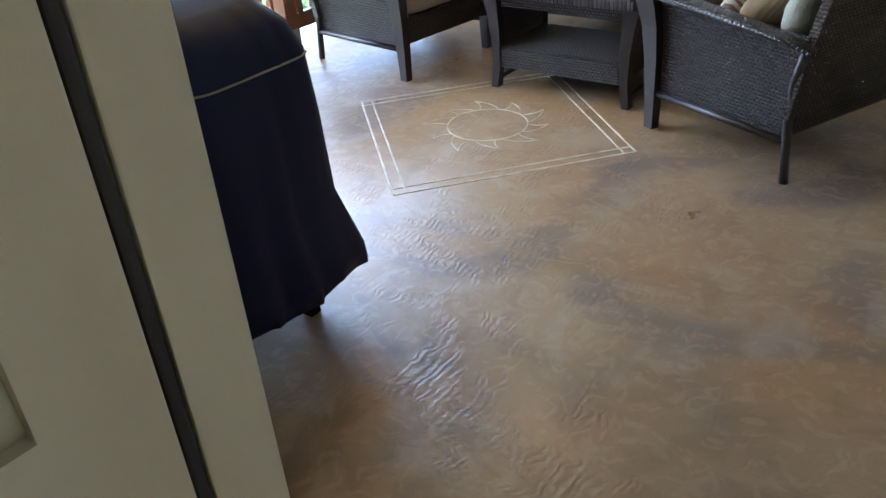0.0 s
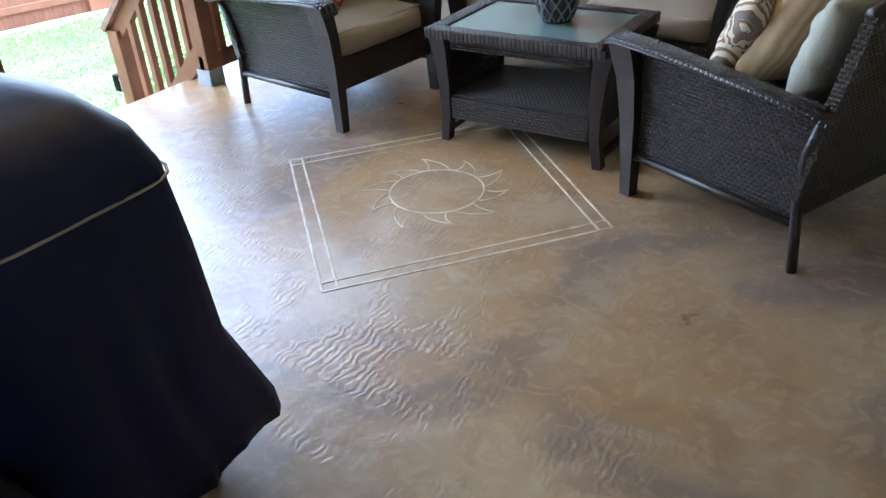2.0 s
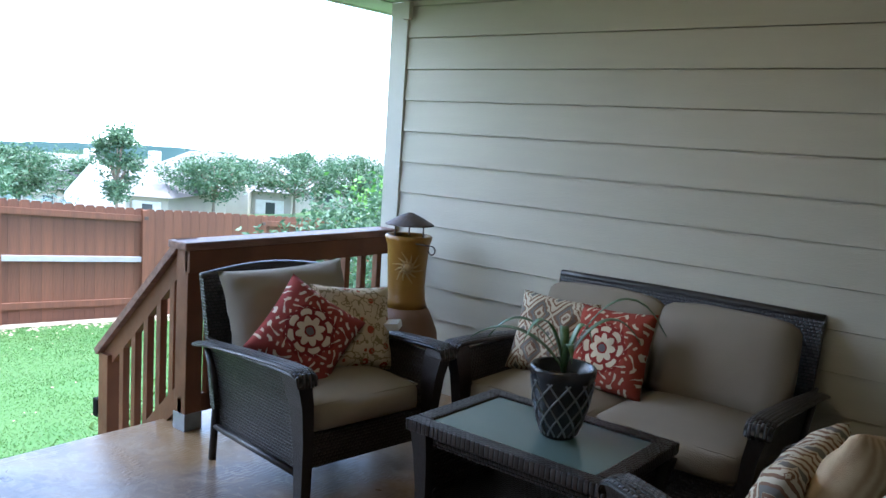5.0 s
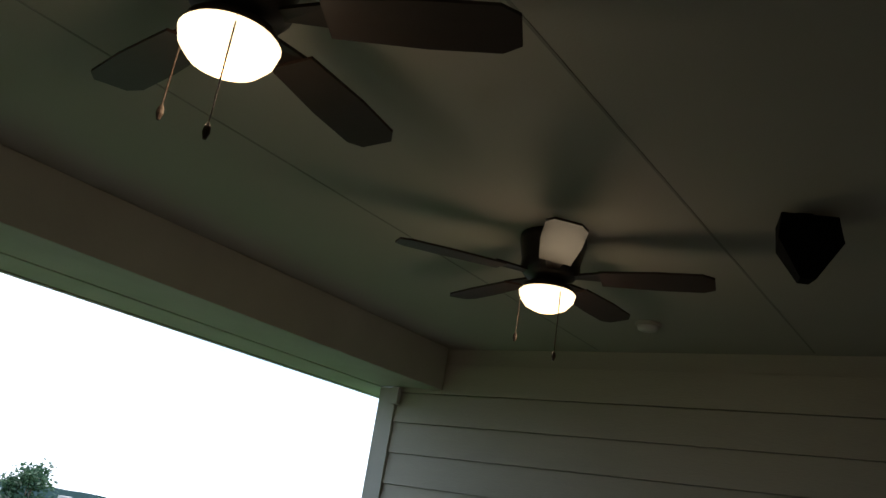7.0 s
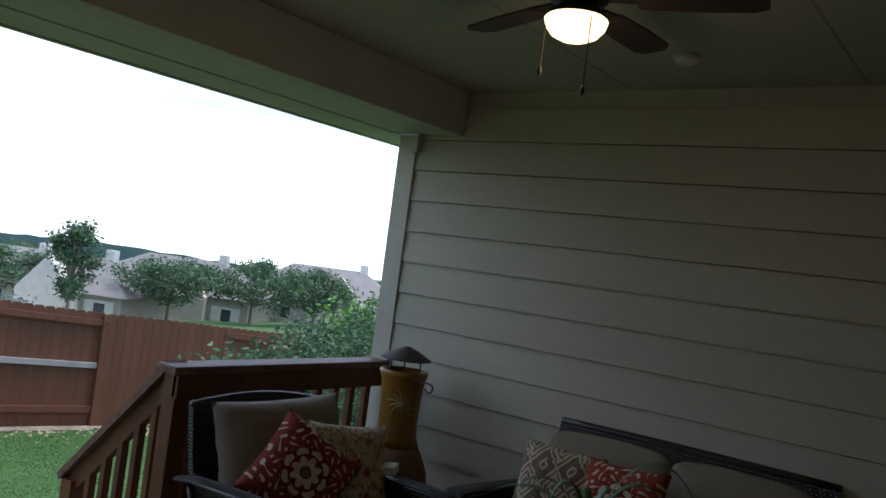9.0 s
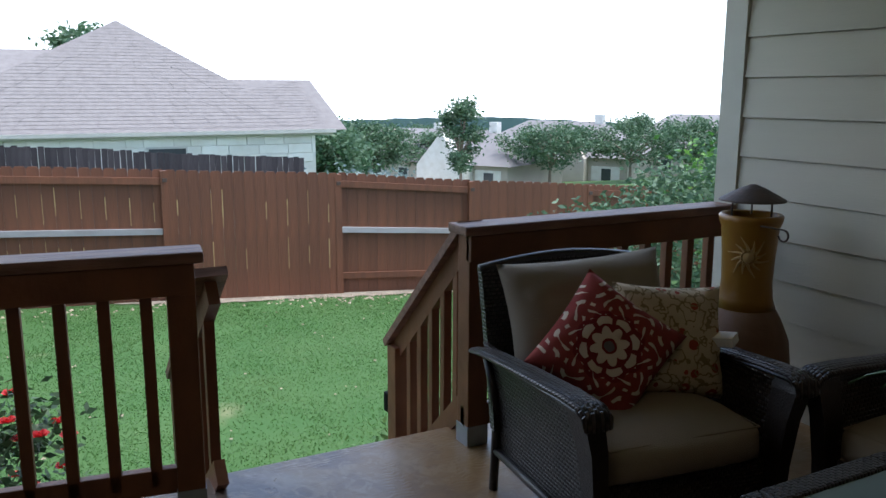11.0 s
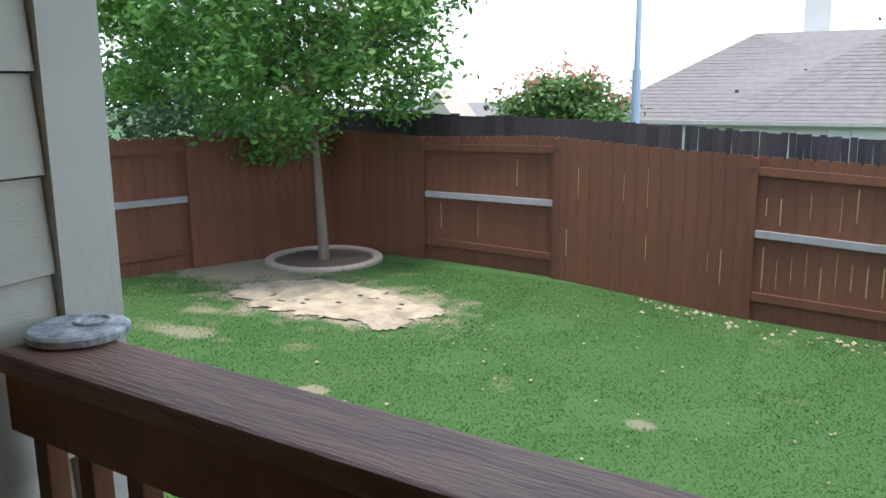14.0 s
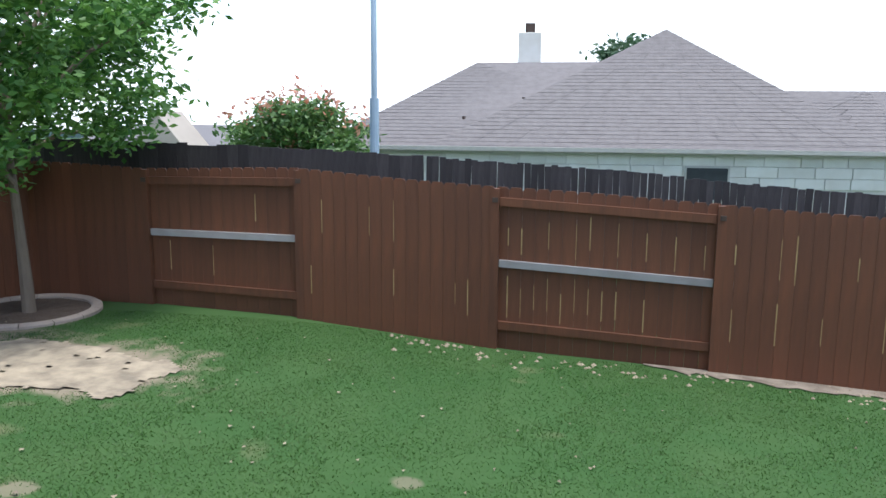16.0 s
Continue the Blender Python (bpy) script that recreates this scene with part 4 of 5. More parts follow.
# ---- coffee table, pot and plant ----
table = thing("coffee_table", pose(1.81, 3.35, 0), "dark wicker coffee table with glass top and lower shelf", "coffee table")
for sg in (1, -1):
    part("top_rim", box(-0.385, 0.385, sg * 0.235 - 0.03, sg * 0.235 + 0.03, 0.445, 0.487, 0.008), WICKF, table)
    part("top_rim", box(sg * 0.352 - 0.033, sg * 0.352 + 0.033, -0.2045, 0.2045, 0.445, 0.487, 0.008), WICKF, table)
    for sy in (1, -1):
        part("leg", loft([[(sg * (0.345 - o) + i * w, sy * 0.205 + j * 0.022, z) for i, j in ((-1, -1), (1, -1), (1, 1), (-1, 1))] for z, w, o in ((0, 0.018, 0), (0.12, 0.02, 0.014), (0.24, 0.024, 0.012), (0.36, 0.03, 0.0), (0.443, 0.036, -0.014))]), RESIN, table)
    part("end_panel", loft([[(sg * (0.338 - o), -0.18, z), (sg * (0.338 - o), 0.18, z), (sg * (0.322 - o), 0.18, z), (sg * (0.322 - o), -0.18, z)] for z, o in ((0.12, 0.014), (0.24, 0.012), (0.36, 0.0), (0.443, -0.012))]), WICK, table, "curved woven end panel")
    part("apron", box(-0.30, 0.30, sg * 0.205 - 0.008, sg * 0.205 + 0.008, 0.395, 0.443), WICK, table)
    part("shelf_apron", box(-0.305, 0.305, sg * 0.214 - 0.009, sg * 0.214 + 0.009, 0.105, 0.196, 0.003), WICK, table)
    part("foot_bar", box(sg * 0.345 - 0.012, sg * 0.345 + 0.012, -0.183, 0.183, 0.03, 0.055, 0.003), RESIN, table)
part("shelf", box(-0.315, 0.315, -0.204, 0.204, 0.185, 0.203, 0.003), WICKF, table)
part("glass", box(-0.318, 0.318, -0.203, 0.203, 0.470, 0.4795, 0.002), GLASS, table, "frosted greenish glass top")

pot = thing("plant_pot", pose(1.863, 3.371, 0.4798), "dark glazed pot with raised lattice pattern on glass table", "plant pot")
prof = [(0.055, 0), (0.060, 0.01), (0.078, 0.06), (0.094, 0.12), (0.103, 0.18), (0.106, 0.205)]
part("body", lathe(prof + [(0.110, 0.212), (0.112, 0.236), (0.106, 0.243), (0.098, 0.240), (0.096, 0.20), (0.09, 0.19)], 36), POT, pot, "", True)


def pot_r(z):
    return float(np.interp(z, [p[1] for p in prof], [p[0] for p in prof])) + 0.0015


for k in range(11):
    for sg in (1, -1):
        part("lattice_rib", tube([(pot_r(z) * math.cos(2 * math.pi * (k / 11) + sg * z * 7.5), pot_r(z) * math.sin(2 * math.pi * (k / 11) + sg * z * 7.5), z) for z in np.linspace(0.012, 0.2, 12)], 0.0036, 5), LATTICE, pot)
part("soil", lathe([(0.092, 0.196), (0.06, 0.203), (0.01, 0.206)], 20), SOIL, pot)
plant = thing("potted_plant", pose(1.863, 3.371, 0.682), "green strap-leaved plant in the lattice pot", "plant")
prng = random.Random(4)
for a, reach, high, wid in ((3.8, 0.26, 0.26, 0.017), (3.5, 0.33, 0.19, 0.018), (4.2, 0.16, 0.27, 0.016), (0.68, 0.25, 0.28, 0.019), (0.45, 0.32, 0.40, 0.014), (1.0, 0.10, 0.24, 0.016), (2.2, 0.16, 0.20, 0.015), (5.4, 0.14, 0.17, 0.014)):
    d, s = Vector((math.cos(a), math.sin(a), 0)), Vector((-math.sin(a), math.cos(a), 0))
    rows = []
    for u in np.linspace(0, 1, 12):
        p = d * (reach * u ** 1.2) + Vector((0, 0, 0.018 + high * (1.9 * u - 1.25 * u * u - 0.25 * u ** 5)))
        w = wid * (0.55 + 1.2 * u * (1 - u) * 1.6) * (1 - u ** 6) + 0.001
        rows.append([p + s * w, p + Vector((0, 0, -0.005)), p - s * w, p + Vector((0, 0, -0.0025))])
    part("leaf", loft(rows), STRAP, plant, "", True)

# ---- chiminea ----
chim = thing("chiminea", pose(0.36, 4.27, 0), "amber glazed clay chiminea with sun relief and metal cap", "chiminea")
part("stand", tube([(0.17 * math.cos(a), 0.17 * math.sin(a), 0.13) for a in np.linspace(0, 2 * math.pi, 25)], 0.009, 6), IRON, chim, "dark iron ring stand")
for k in range(3):
    a = 2 * math.pi * k / 3 + 0.4
    part("stand_leg", tube([(0.17 * math.cos(a), 0.17 * math.sin(a), 0.13), (0.20 * math.cos(a), 0.20 * math.sin(a), 0.0)], 0.009, 6), IRON, chim)
part("belly", lathe([(0.07, 0.10), (0.13, 0.13), (0.178, 0.22), (0.19, 0.32), (0.178, 0.42), (0.145, 0.50), (0.118, 0.55)], 36), CLAY, chim, "brown fired clay belly", True)
part("mouth_rim", tube([(0.178 * math.cos(-1.05) + 0.02 + 0.055 * math.cos(b) * 0.87, -0.155 - 0.0 + 0.055 * math.cos(b) * 0.5, 0.33 + 0.085 * math.sin(b)) for b in np.linspace(0, 2 * math.pi, 21)], 0.014, 6), CLAY, chim)
# the belly has no hole: a black disc stands for the dark inside
mouth = part("mouth", lathe([(0.060, 0), (0.062, 0.03), (0.02, 0.031)], 20), BLACK, chim, "black disc for the dark fire opening")
mouth.matrix_local = pose(0.088, -0.150, 0.33, 0, 90, -60) @ Matrix.Diagonal((1.4, 1, 1, 1))
part("neck", lathe([(0.119, 0.55), (0.105, 0.59), (0.099, 0.66), (0.104, 0.78), (0.112, 0.88), (0.122, 0.905), (0.125, 0.925), (0.118, 0.932), (0.10, 0.93), (0.095, 0.88)], 36), AMBER, chim, "amber glazed neck", True)
bm = bmesh.new()
face = -0.85
for k in range(12):
    a = 2 * math.pi * k / 12
    l = 0.088 if k % 2 else 0.07
    pts = []
    for rr in (0.026, 0.045, l):
        th, z = face + rr * math.cos(a + 6 * (rr - 0.026)) / 0.104, 0.77 + rr * math.sin(a + 6 * (rr - 0.026))
        R = 0.1045 + (z - 0.77) * 0.05
        pts.append((R * math.cos(th), R * math.sin(th), z))
    part("sun_ray", tube(pts, 0.008, 6, None, 0.002), SUNCLAY, chim)
part("sun_face", lathe([(0.024, 0.0), (0.018, 0.010), (0.006, 0.014)], 18), SUNCLAY, chim).matrix_local = pose(0.104 * math.cos(face), 0.104 * math.sin(face), 0.77, 0, 90, math.degrees(face))
for k in range(3):
    a = 2 * math.pi * k / 3 + 0.2
    part("cap_post", tube([(0.085 * math.cos(a), 0.085 * math.sin(a), 0.92), (0.085 * math.cos(a), 0.085 * math.sin(a), 0.995)], 0.004, 6), IRON, chim)
part("rain_cap", lathe([(0.130, 0.985), (0.128, 0.991), (0.09, 1.012), (0.05, 1.034), (0.012, 1.05), (0.004, 1.05)], 28), IRON, chim, "rusty conical metal rain cap")
part("tool_hook", tube([(0.10, -0.06, 0.90), (0.21, -0.06, 0.90)] + [(0.21 + 0.022 * math.sin(a), -0.06, 0.878 + 0.022 * math.cos(a)) for a in np.linspace(0, 4.6, 14)], 0.004, 6), IRON, chim)

# ---- covered grill and black bin ----
grill = thing("covered_grill", pose(1.73, 1.135, 0), "gas grill under a dark navy fabric cover", "grill")
rings = []
grng = random.Random(9)
for z, hx, hy2, cx, cy in ((0.16, 0.45, 0.30, 0, 0), (0.21, 0.45, 0.295, 0, 0), (0.45, 0.47, 0.245, 0, -0.05), (0.70, 0.505, 0.225, 0, -0.075), (0.86, 0.52, 0.205, 0, -0.09), (0.93, 0.51, 0.185, 0, -0.105), (0.985, 0.44, 0.145, 0, -0.11), (1.01, 0.33, 0.09, 0, -0.11), (1.015, 0.03, 0.02, 0, -0.11)):
    ring = []
    for k in range(64):
        a = 2 * math.pi * k / 64
        c, s = math.cos(a), math.sin(a)
        p = (abs(c) ** 7 + abs(s) ** 7) ** (-1 / 7)
        fold = 1 + (0.055 * noise.noise((k * 0.45, z * 1.2, 3.0)) + 0.016 * math.sin(k * 1.9 + 3 * z)) * (1.15 - z)
        ring.append((cx + hx * c * p * fold, cy + hy2 * s * p * fold, z + (0.03 * noise.noise((k * 0.3, 1.0, 9.0)) if z < 0.18 else 0)))
    rings.append(ring)
cover = part("cover", loft(rings), NAVY, grill, "navy fabric cover hanging in folds", True)
pts = []
for k in range(73):
    a = 2 * math.pi * k / 72
    c, sn = math.cos(a), math.sin(a)
    p = (abs(c) ** 7 + abs(sn) ** 7) ** (-1 / 7)
    z = 0.845 - 0.36 * min(1.0, max(0.0, (0.8 - c * p) / 1.2)) * (sn < 0) * (-sn * p > 0.9)
    hx = float(np.interp(z, [0.45, 0.70, 0.86], [0.47, 0.505, 0.52]))
    hy2 = float(np.interp(z, [0.45, 0.70, 0.86], [0.245, 0.225, 0.205]))
    cy = float(np.interp(z, [0.45, 0.70, 0.86], [-0.05, -0.075, -0.09]))
    pts.append((hx * c * p * 1.004, cy + hy2 * sn * p * 1.006, z))
part("piping", tube(pts, 0.0028, 6), BEIGE_CORD, grill, "thin beige piping")
for sx in (-0.36, 0.30):
    for sy in (-0.22, 0.12):
        part("leg", box(sx - 0.02, sx + 0.02, sy - 0.02, sy + 0.02, 0.0, 0.3, 0.003), BLACK, grill)
bin_ = thing("storage_bin", pose(2.05, 0.600, 0), "matt black lidded bin standing between wall and grill", "bin")
part("body", loft([[(sx * w, sy * d, z) for sx, sy in ((-1, -1), (1, -1), (1, 1), (-1, 1))] for z, w, d in ((0, 0.235, 0.215), (0.42, 0.25, 0.225))]), BLACK, bin_)
part("lid", box(-0.26, 0.26, -0.23, 0.23, 0.421, 0.47, 0.012), BLACK, bin_)
part("lid_badge", lathe([(0.03, 0.4705), (0.028, 0.475), (0.01, 0.476)], 18), STEEL, bin_)


# ---- ceiling fans and loudspeaker ----
def ceiling_fan(m, turn, label):
    f = thing("ceiling_fan", m, label, "ceiling fan", "ceiling fans")
    part("motor_housing", lathe([(0.11, 0.0), (0.112, -0.02), (0.098, -0.09), (0.10, -0.12), (0.085, -0.14), (0.06, -0.15), (0.05, -0.17)], 32), BRONZE, f, "", True)
    part("lamp_fitter", lathe([(0.05, -0.16), (0.085, -0.175), (0.09, -0.19), (0.08, -0.195)], 28), BRONZE, f, "", True)
    part("lamp_glass", lathe([(0.088, -0.191), (0.094, -0.197), (0.088, -0.22), (0.068, -0.243), (0.04, -0.256), (0.01, -0.26)], 32), LAMP, f, "glowing warm glass bowl", True)
    for k in range(5):
        a = radians(turn + 72 * k)
        bm = loft([[(0.17, -0.050, -0.128), (0.17, 0.050, -0.14), (0.17, 0.050, -0.147), (0.17, -0.050, -0.135)], [(0.35, -0.062, -0.126), (0.35, 0.062, -0.142), (0.35, 0.062, -0.149), (0.35, -0.062, -0.133)], [(0.49, -0.06, -0.126), (0.49, 0.06, -0.142), (0.49, 0.06, -0.149), (0.49, -0.06, -0.133)], [(0.525, -0.038, -0.129), (0.525, 0.038, -0.139), (0.525, 0.038, -0.146), (0.525, -0.038, -0.136)]])
        ob = part("blade", bm, BLADE, f)
        ob.matrix_local = pose(0, 0, 0, 0, 0, turn + 72 * k)
        ob = part("blade_iron", loft([[(0.08, -0.018, -0.13), (0.08, 0.018, -0.13), (0.08, 0.018, -0.138), (0.08, -0.018, -0.138)], [(0.20, -0.035, -0.122), (0.20, 0.035, -0.130), (0.20, 0.035, -0.137), (0.20, -0.035, -0.129)]]), BRONZE, f)
        ob.matrix_local = pose(0, 0, 0, 0, 0, turn + 72 * k)
    for px, l in ((-0.07, 0.15), (0.075, 0.21)):
        ch = part("pull_chain", tube([(px, -0.05, -0.19), (px * 1.02, -0.05, -0.19 - l)], 0.0016, 5), IRON, f)
        fob = bmesh.new()
        lathe([(0.001, -0.19 - l), (0.006, -0.20 - l), (0.007, -0.21 - l), (0.003, -0.222 - l)], 10, fob, px * 1.02, -0.05)
        part("fob", fob, IRON, ch)
    lamp = new("fan_bulb", bpy.data.lights.new("fan_bulb", "POINT"))
    lamp.data.energy, lamp.data.color, lamp.data.shadow_soft_size = 0.8, (1, 0.72, 0.42), 0.08
    lamp.parent = f
    lamp.location = (0, 0, -0.30)
    return f


ceiling_fan(pose(1.77, 3.05, CEIL_Z), 15, "dark bronze ceiling fan with lit lamp bowl")
ceiling_fan(pose(1.905, 1.54, CEIL_Z), 27, "dark bronze ceiling fan with lit lamp bowl")
spk = thing("loudspeaker", pose(2.565, 3.02, CEIL_Z, 0, 0, 28), "black wedge loudspeaker hung from porch ceiling", "loudspeaker")
part("cabinet", loft([[(-0.075, -0.06, -0.02), (0.075, -0.06, -0.02), (0.06, 0.06, -0.02), (-0.06, 0.06, -0.02)], [(-0.085, -0.075, -0.10), (0.085, -0.075, -0.10), (0.06, 0.05, -0.10), (-0.06, 0.05, -0.10)], [(-0.02, -0.05, -0.20), (0.02, -0.05, -0.20), (0.015, 0.0, -0.20), (-0.015, 0.0, -0.20)]]), BLACK, spk)
part("bracket", box(-0.02, 0.02, -0.02, 0.02, -0.03, 0.0), BLACK, spk)


detector = thing("smoke_detector", pose(1.70, 4.10, CEIL_Z), "small round off-white detector on the porch ceiling", "detector")
part("base", lathe([(0.055, 0.0), (0.056, -0.012), (0.05, -0.016)], 24), TRIM, detector, "", True)
part("cover", lathe([(0.047, -0.016), (0.044, -0.030), (0.03, -0.036), (0.005, -0.037)], 24), WHITE, detector, "", True)


# ---- yard ----
def fence_x(y):
    return -8.45 + 0.12 * y


FENCE_YS = [-4.53, -2.92, -1.02, 1.15, 3.38, 5.58, 7.53, 9.47, 11.6, 13.8]
FENCE_TOP = [0.69, 0.64, 0.68, 0.55, 0.45, 0.33, 0.17, 0.04, -0.1, -0.25]
FENCE_LOW = [-0.96, -0.94, -0.98, -1.16, -1.23, -1.32, -1.40, -1.48, -1.6, -1.7]


def ground_z(x, y):
    zf = float(np.interp(y, FENCE_YS, FENCE_LOW)) - 0.02
    fx = fence_x(y)
    if x > fx:
        u = min(max(-x / -fx, 0), 1) if fx else 0
        z = -0.74 + (zf + 0.74) * u ** 0.8
        return z + 0.012 * noise.noise((x * 0.8, y * 0.8, 0))
    d = fx - x
    return zf - 0.088 * min(d, 70) - 0.042 * max(0, d - 70) + 0.15 * noise.noise((x * 0.06, y * 0.06, 5)) * min(1, d / 8)


xs = np.concatenate([[-4000, -1500, -600], np.linspace(-330, -80, 14), np.linspace(-70, -13, 20), np.linspace(-11.5, 0.6, 56), [3, 8, 20, 60, 300, 1500, 4000]])
ys = np.concatenate([[-4000, -1500, -400, -150, -70, -40, -25, -16], np.linspace(-12, 16, 100), np.linspace(19, 90, 22), [120, 180, 300, 600, 1500, 4000]])
gv = [(float(x), float(y), ground_z(float(x), float(y))) for x in xs for y in ys]
ny = len(ys)
gf = [(i * ny + j, (i + 1) * ny + j, (i + 1) * ny + j + 1, i * ny + j + 1) for i in range(len(xs) - 1) for j in range(ny - 1)]
ground = new("ground", raw("ground", gv, gf, LAWN))
ground.data.polygons.foreach_set("use_smooth", [True] * len(gf))
tagged(ground, kind="structure")

TREE = Vector((-8.12, -4.02, 0))
TREE.z = ground_z(TREE.x, TREE.y)


def in_sand(x, y):
    u, v = (x + 6.3) / 0.66, (y + 2.62) / 1.25
    sh = 0.55 * (v + 0.2)
    return (u - 0.25 * v) ** 2 + v * v < 1 + 0.95 * noise.noise((x * 1.7, y * 1.7, 2)) + 0.45 * noise.noise((x * 5, y * 5, 4)) and sh < 5


sv, sf, idx = [], [], {}
step_s = 0.05
for i in range(-34, 34):
    for j in range(-44, 44):
        x, y = -6.25 + i * step_s, -2.75 + j * step_s
        if in_sand(x, y) and noise.noise((x * 9, y * 9, 8)) < 0.5:
            q = []
            for a, b in ((0, 0), (1, 0), (1, 1), (0, 1)):
                k = (i + a, j + b)
                if k not in idx:
                    px, py = -6.25 + (k[0] - 0.5) * step_s, -2.75 + (k[1] - 0.5) * step_s
                    idx[k] = len(sv)
                    sv.append((px, py, ground_z(px, py) + 0.014 + 0.012 * noise.noise((px * 6, py * 6, 0))))
                q.append(idx[k])
            sf.append(q)
sand = tagged(new("bare_soil", raw("bare_soil", sv, sf, SAND)), "pale bare sandy soil patch in the lawn", "soil", kind="stuff")

# bare strip and pebbles along the fence foot
pv, pf = [], []
prng2 = random.Random(12)
for k in range(420):
    y = prng2.uniform(4.6, 8.2) if k % 4 else prng2.uniform(0, 4.6)
    x = fence_x(y) + 0.1 + abs(prng2.gauss(0, 0.28))
    r = prng2.uniform(0.012, 0.035)
    z = ground_z(x, y)
    b0 = len(pv)
    pv += [(x - r, y, z), (x, y - r, z), (x + r, y, z), (x, y + r, z), (x, y, z + r * 0.8), (x, y, z - r)]
    pf += [(b0, b0 + 1, b0 + 4), (b0 + 1, b0 + 2, b0 + 4), (b0 + 2, b0 + 3, b0 + 4), (b0 + 3, b0, b0 + 4)]
tagged(new("gravel", raw("gravel", pv, pf, SAND)), "pale gravel scattered along the fence foot", "gravel", kind="stuff")
bm = bmesh.new()
rows = []
for y in np.linspace(2.7, 8.6, 60):
    w = 0.30 + 0.25 * noise.noise((y * 1.3, 0, 0)) + 0.22 * noise.noise((y * 6, 1, 0))
    w *= min(1, (y - 2.6) * 1.2, (8.7 - y) * 1.2) + 0.02
    rows.append([(fence_x(y) + u * w, y, ground_z(fence_x(y) + u * w, y) + 0.012) for u in (0, 0.33, 0.66, 1.0)])
for a, b in zip(rows, rows[1:]):
    for i in range(3):
        bm.faces.new([bm.verts.new(p) for p in (a[i], a[i + 1], b[i + 1], b[i])])
solid("bare_strip", bm, DIRT, "pale bare earth strip along fence", "soil", kind="stuff")

# grass blades
grg = np.random.default_rng(5)
N = 330000
gx, gy = -8.4 * grg.uniform(0.03, 1, N) ** 0.8, grg.uniform(-6.5, 9.5, N)
keep = []
hs = []
for k in range(N):
    x, y = float(gx[k]), float(gy[k])
    if x < fence_x(y) + 0.06 or in_sand(x, y) or (x - TREE.x) ** 2 + (y - TREE.y) ** 2 < 0.56 or (x > -1.15 and 2.1 < y < 3.25) or x > -0.27 or (x > -0.3 and y < NEAR_Y):
        continue
    if x < fence_x(y) + 0.28 and 2.8 < y < 8.4 and grg.random() < 0.8:
        continue
    n1 = noise.noise((x * 0.9, y * 0.9, 7))
    worn = max(m * (1.25 - math.hypot((x - px) / rx, (y - py) / ry) - 0.5 * noise.noise((x * 3, y * 3, 3))) for px, py, rx, ry, m in BARE)
    if grg.random() < worn * 1.8:
        continue
    if n1 > 0.30 and grg.random() < 0.6:
        continue
    keep.append(k)
    hs.append(0.008 + 0.008 * grg.random() + 0.005 * n1)
keep = np.array(keep)
gx, gy, hs = gx[keep], gy[keep], np.array(hs)
gz = np.array([ground_z(float(a), float(b)) for a, b in zip(gx, gy)])
th = grg.uniform(0, 6.283, len(gx))
wd = 0.006
lean = grg.normal(size=(len(gx), 2)) * 0.014
v0 = np.stack([gx - np.cos(th) * wd, gy - np.sin(th) * wd, gz - 0.003], 1)
v1 = np.stack([gx + np.cos(th) * wd, gy + np.sin(th) * wd, gz - 0.003], 1)
v2 = np.stack([gx + lean[:, 0], gy + lean[:, 1], gz + hs], 1)
tagged(new("grass", raw("grass", np.stack([v0, v1, v2], 1).reshape(-1, 3), np.arange(3 * len(gx)).reshape(-1, 3), BLADEGRASS)), "short green lawn grass with thin spots", "grass", kind="stuff")

# dry leaf bits on the lawn
lv, lf = [], []
lrng = random.Random(19)
for k in range(230):
    x, y = -8.0 * lrng.random() ** 0.7, lrng.uniform(-5.5, 8.5)
    if x < fence_x(y) + 0.2 or x > -1.0:
        continue
    z, a, q = ground_z(x, y) + 0.02, lrng.uniform(0, 6.28), lrng.uniform(0.010, 0.022)
    b0 = len(lv)
    lv += [(x + q * math.cos(a + o), y + q * w * math.sin(a + o), z + 0.006 * math.sin(o * 2 + k)) for o, w in ((0, 1), (1.57, 0.6), (3.14, 1), (4.71, 0.6))]
    lf.append((b0, b0 + 1, b0 + 2, b0 + 3))
tagged(new("leaf_litter", raw("leaf_litter", lv, lf, SAND)), "small dry leaf bits scattered on the lawn", "leaves", kind="stuff")

# ring kerb and the yard tree
ring = thing("tree_ring", pose(TREE.x, TREE.y, TREE.z), "low pinkish concrete ring kerb around the tree", "kerb")
for k in range(14):
    a0, a1 = 2 * math.pi * k / 14 + 0.006, 2 * math.pi * (k + 1) / 14 - 0.006
    rows = []
    for a in np.linspace(a0, a1, 5):
        c, s = math.cos(a), math.sin(a)
        rows.append([(r * c, r * s, z) for r, z in ((0.64, -0.08), (0.64, 0.045), (0.66, 0.06), (0.74, 0.06), (0.76, 0.045), (0.76, -0.08))])
    part("kerb_stone", loft(rows), CURB, ring)
bm = bmesh.new()
prev = None
for r in (0.02, 0.2, 0.4, 0.645):
    row = [bm.verts.new((r * math.cos(2 * math.pi * k / 28), r * math.sin(2 * math.pi * k / 28), 0.02 + 0.02 * noise.noise((r * 9, k, 0)))) for k in range(28)]
    if prev:
        for k in range(28):
            bm.faces.new((prev[k], prev[(k + 1) % 28], row[(k + 1) % 28], row[k]))
    prev = row
part("mulch", bm, MULCH, ring, "dark mulch")
yard_tree = tree("oak_tree", TREE.x, TREE.y, TREE.z, 1.9, 0.078, 3.1, (2.45, 2.4, 1.62), 150, 0.20, 36000, 0.056, LEAF, 31, "young leafy oak tree in a ring kerb by fence", lean=(-0.06, -0.14), aside=(0.15, -0.4))
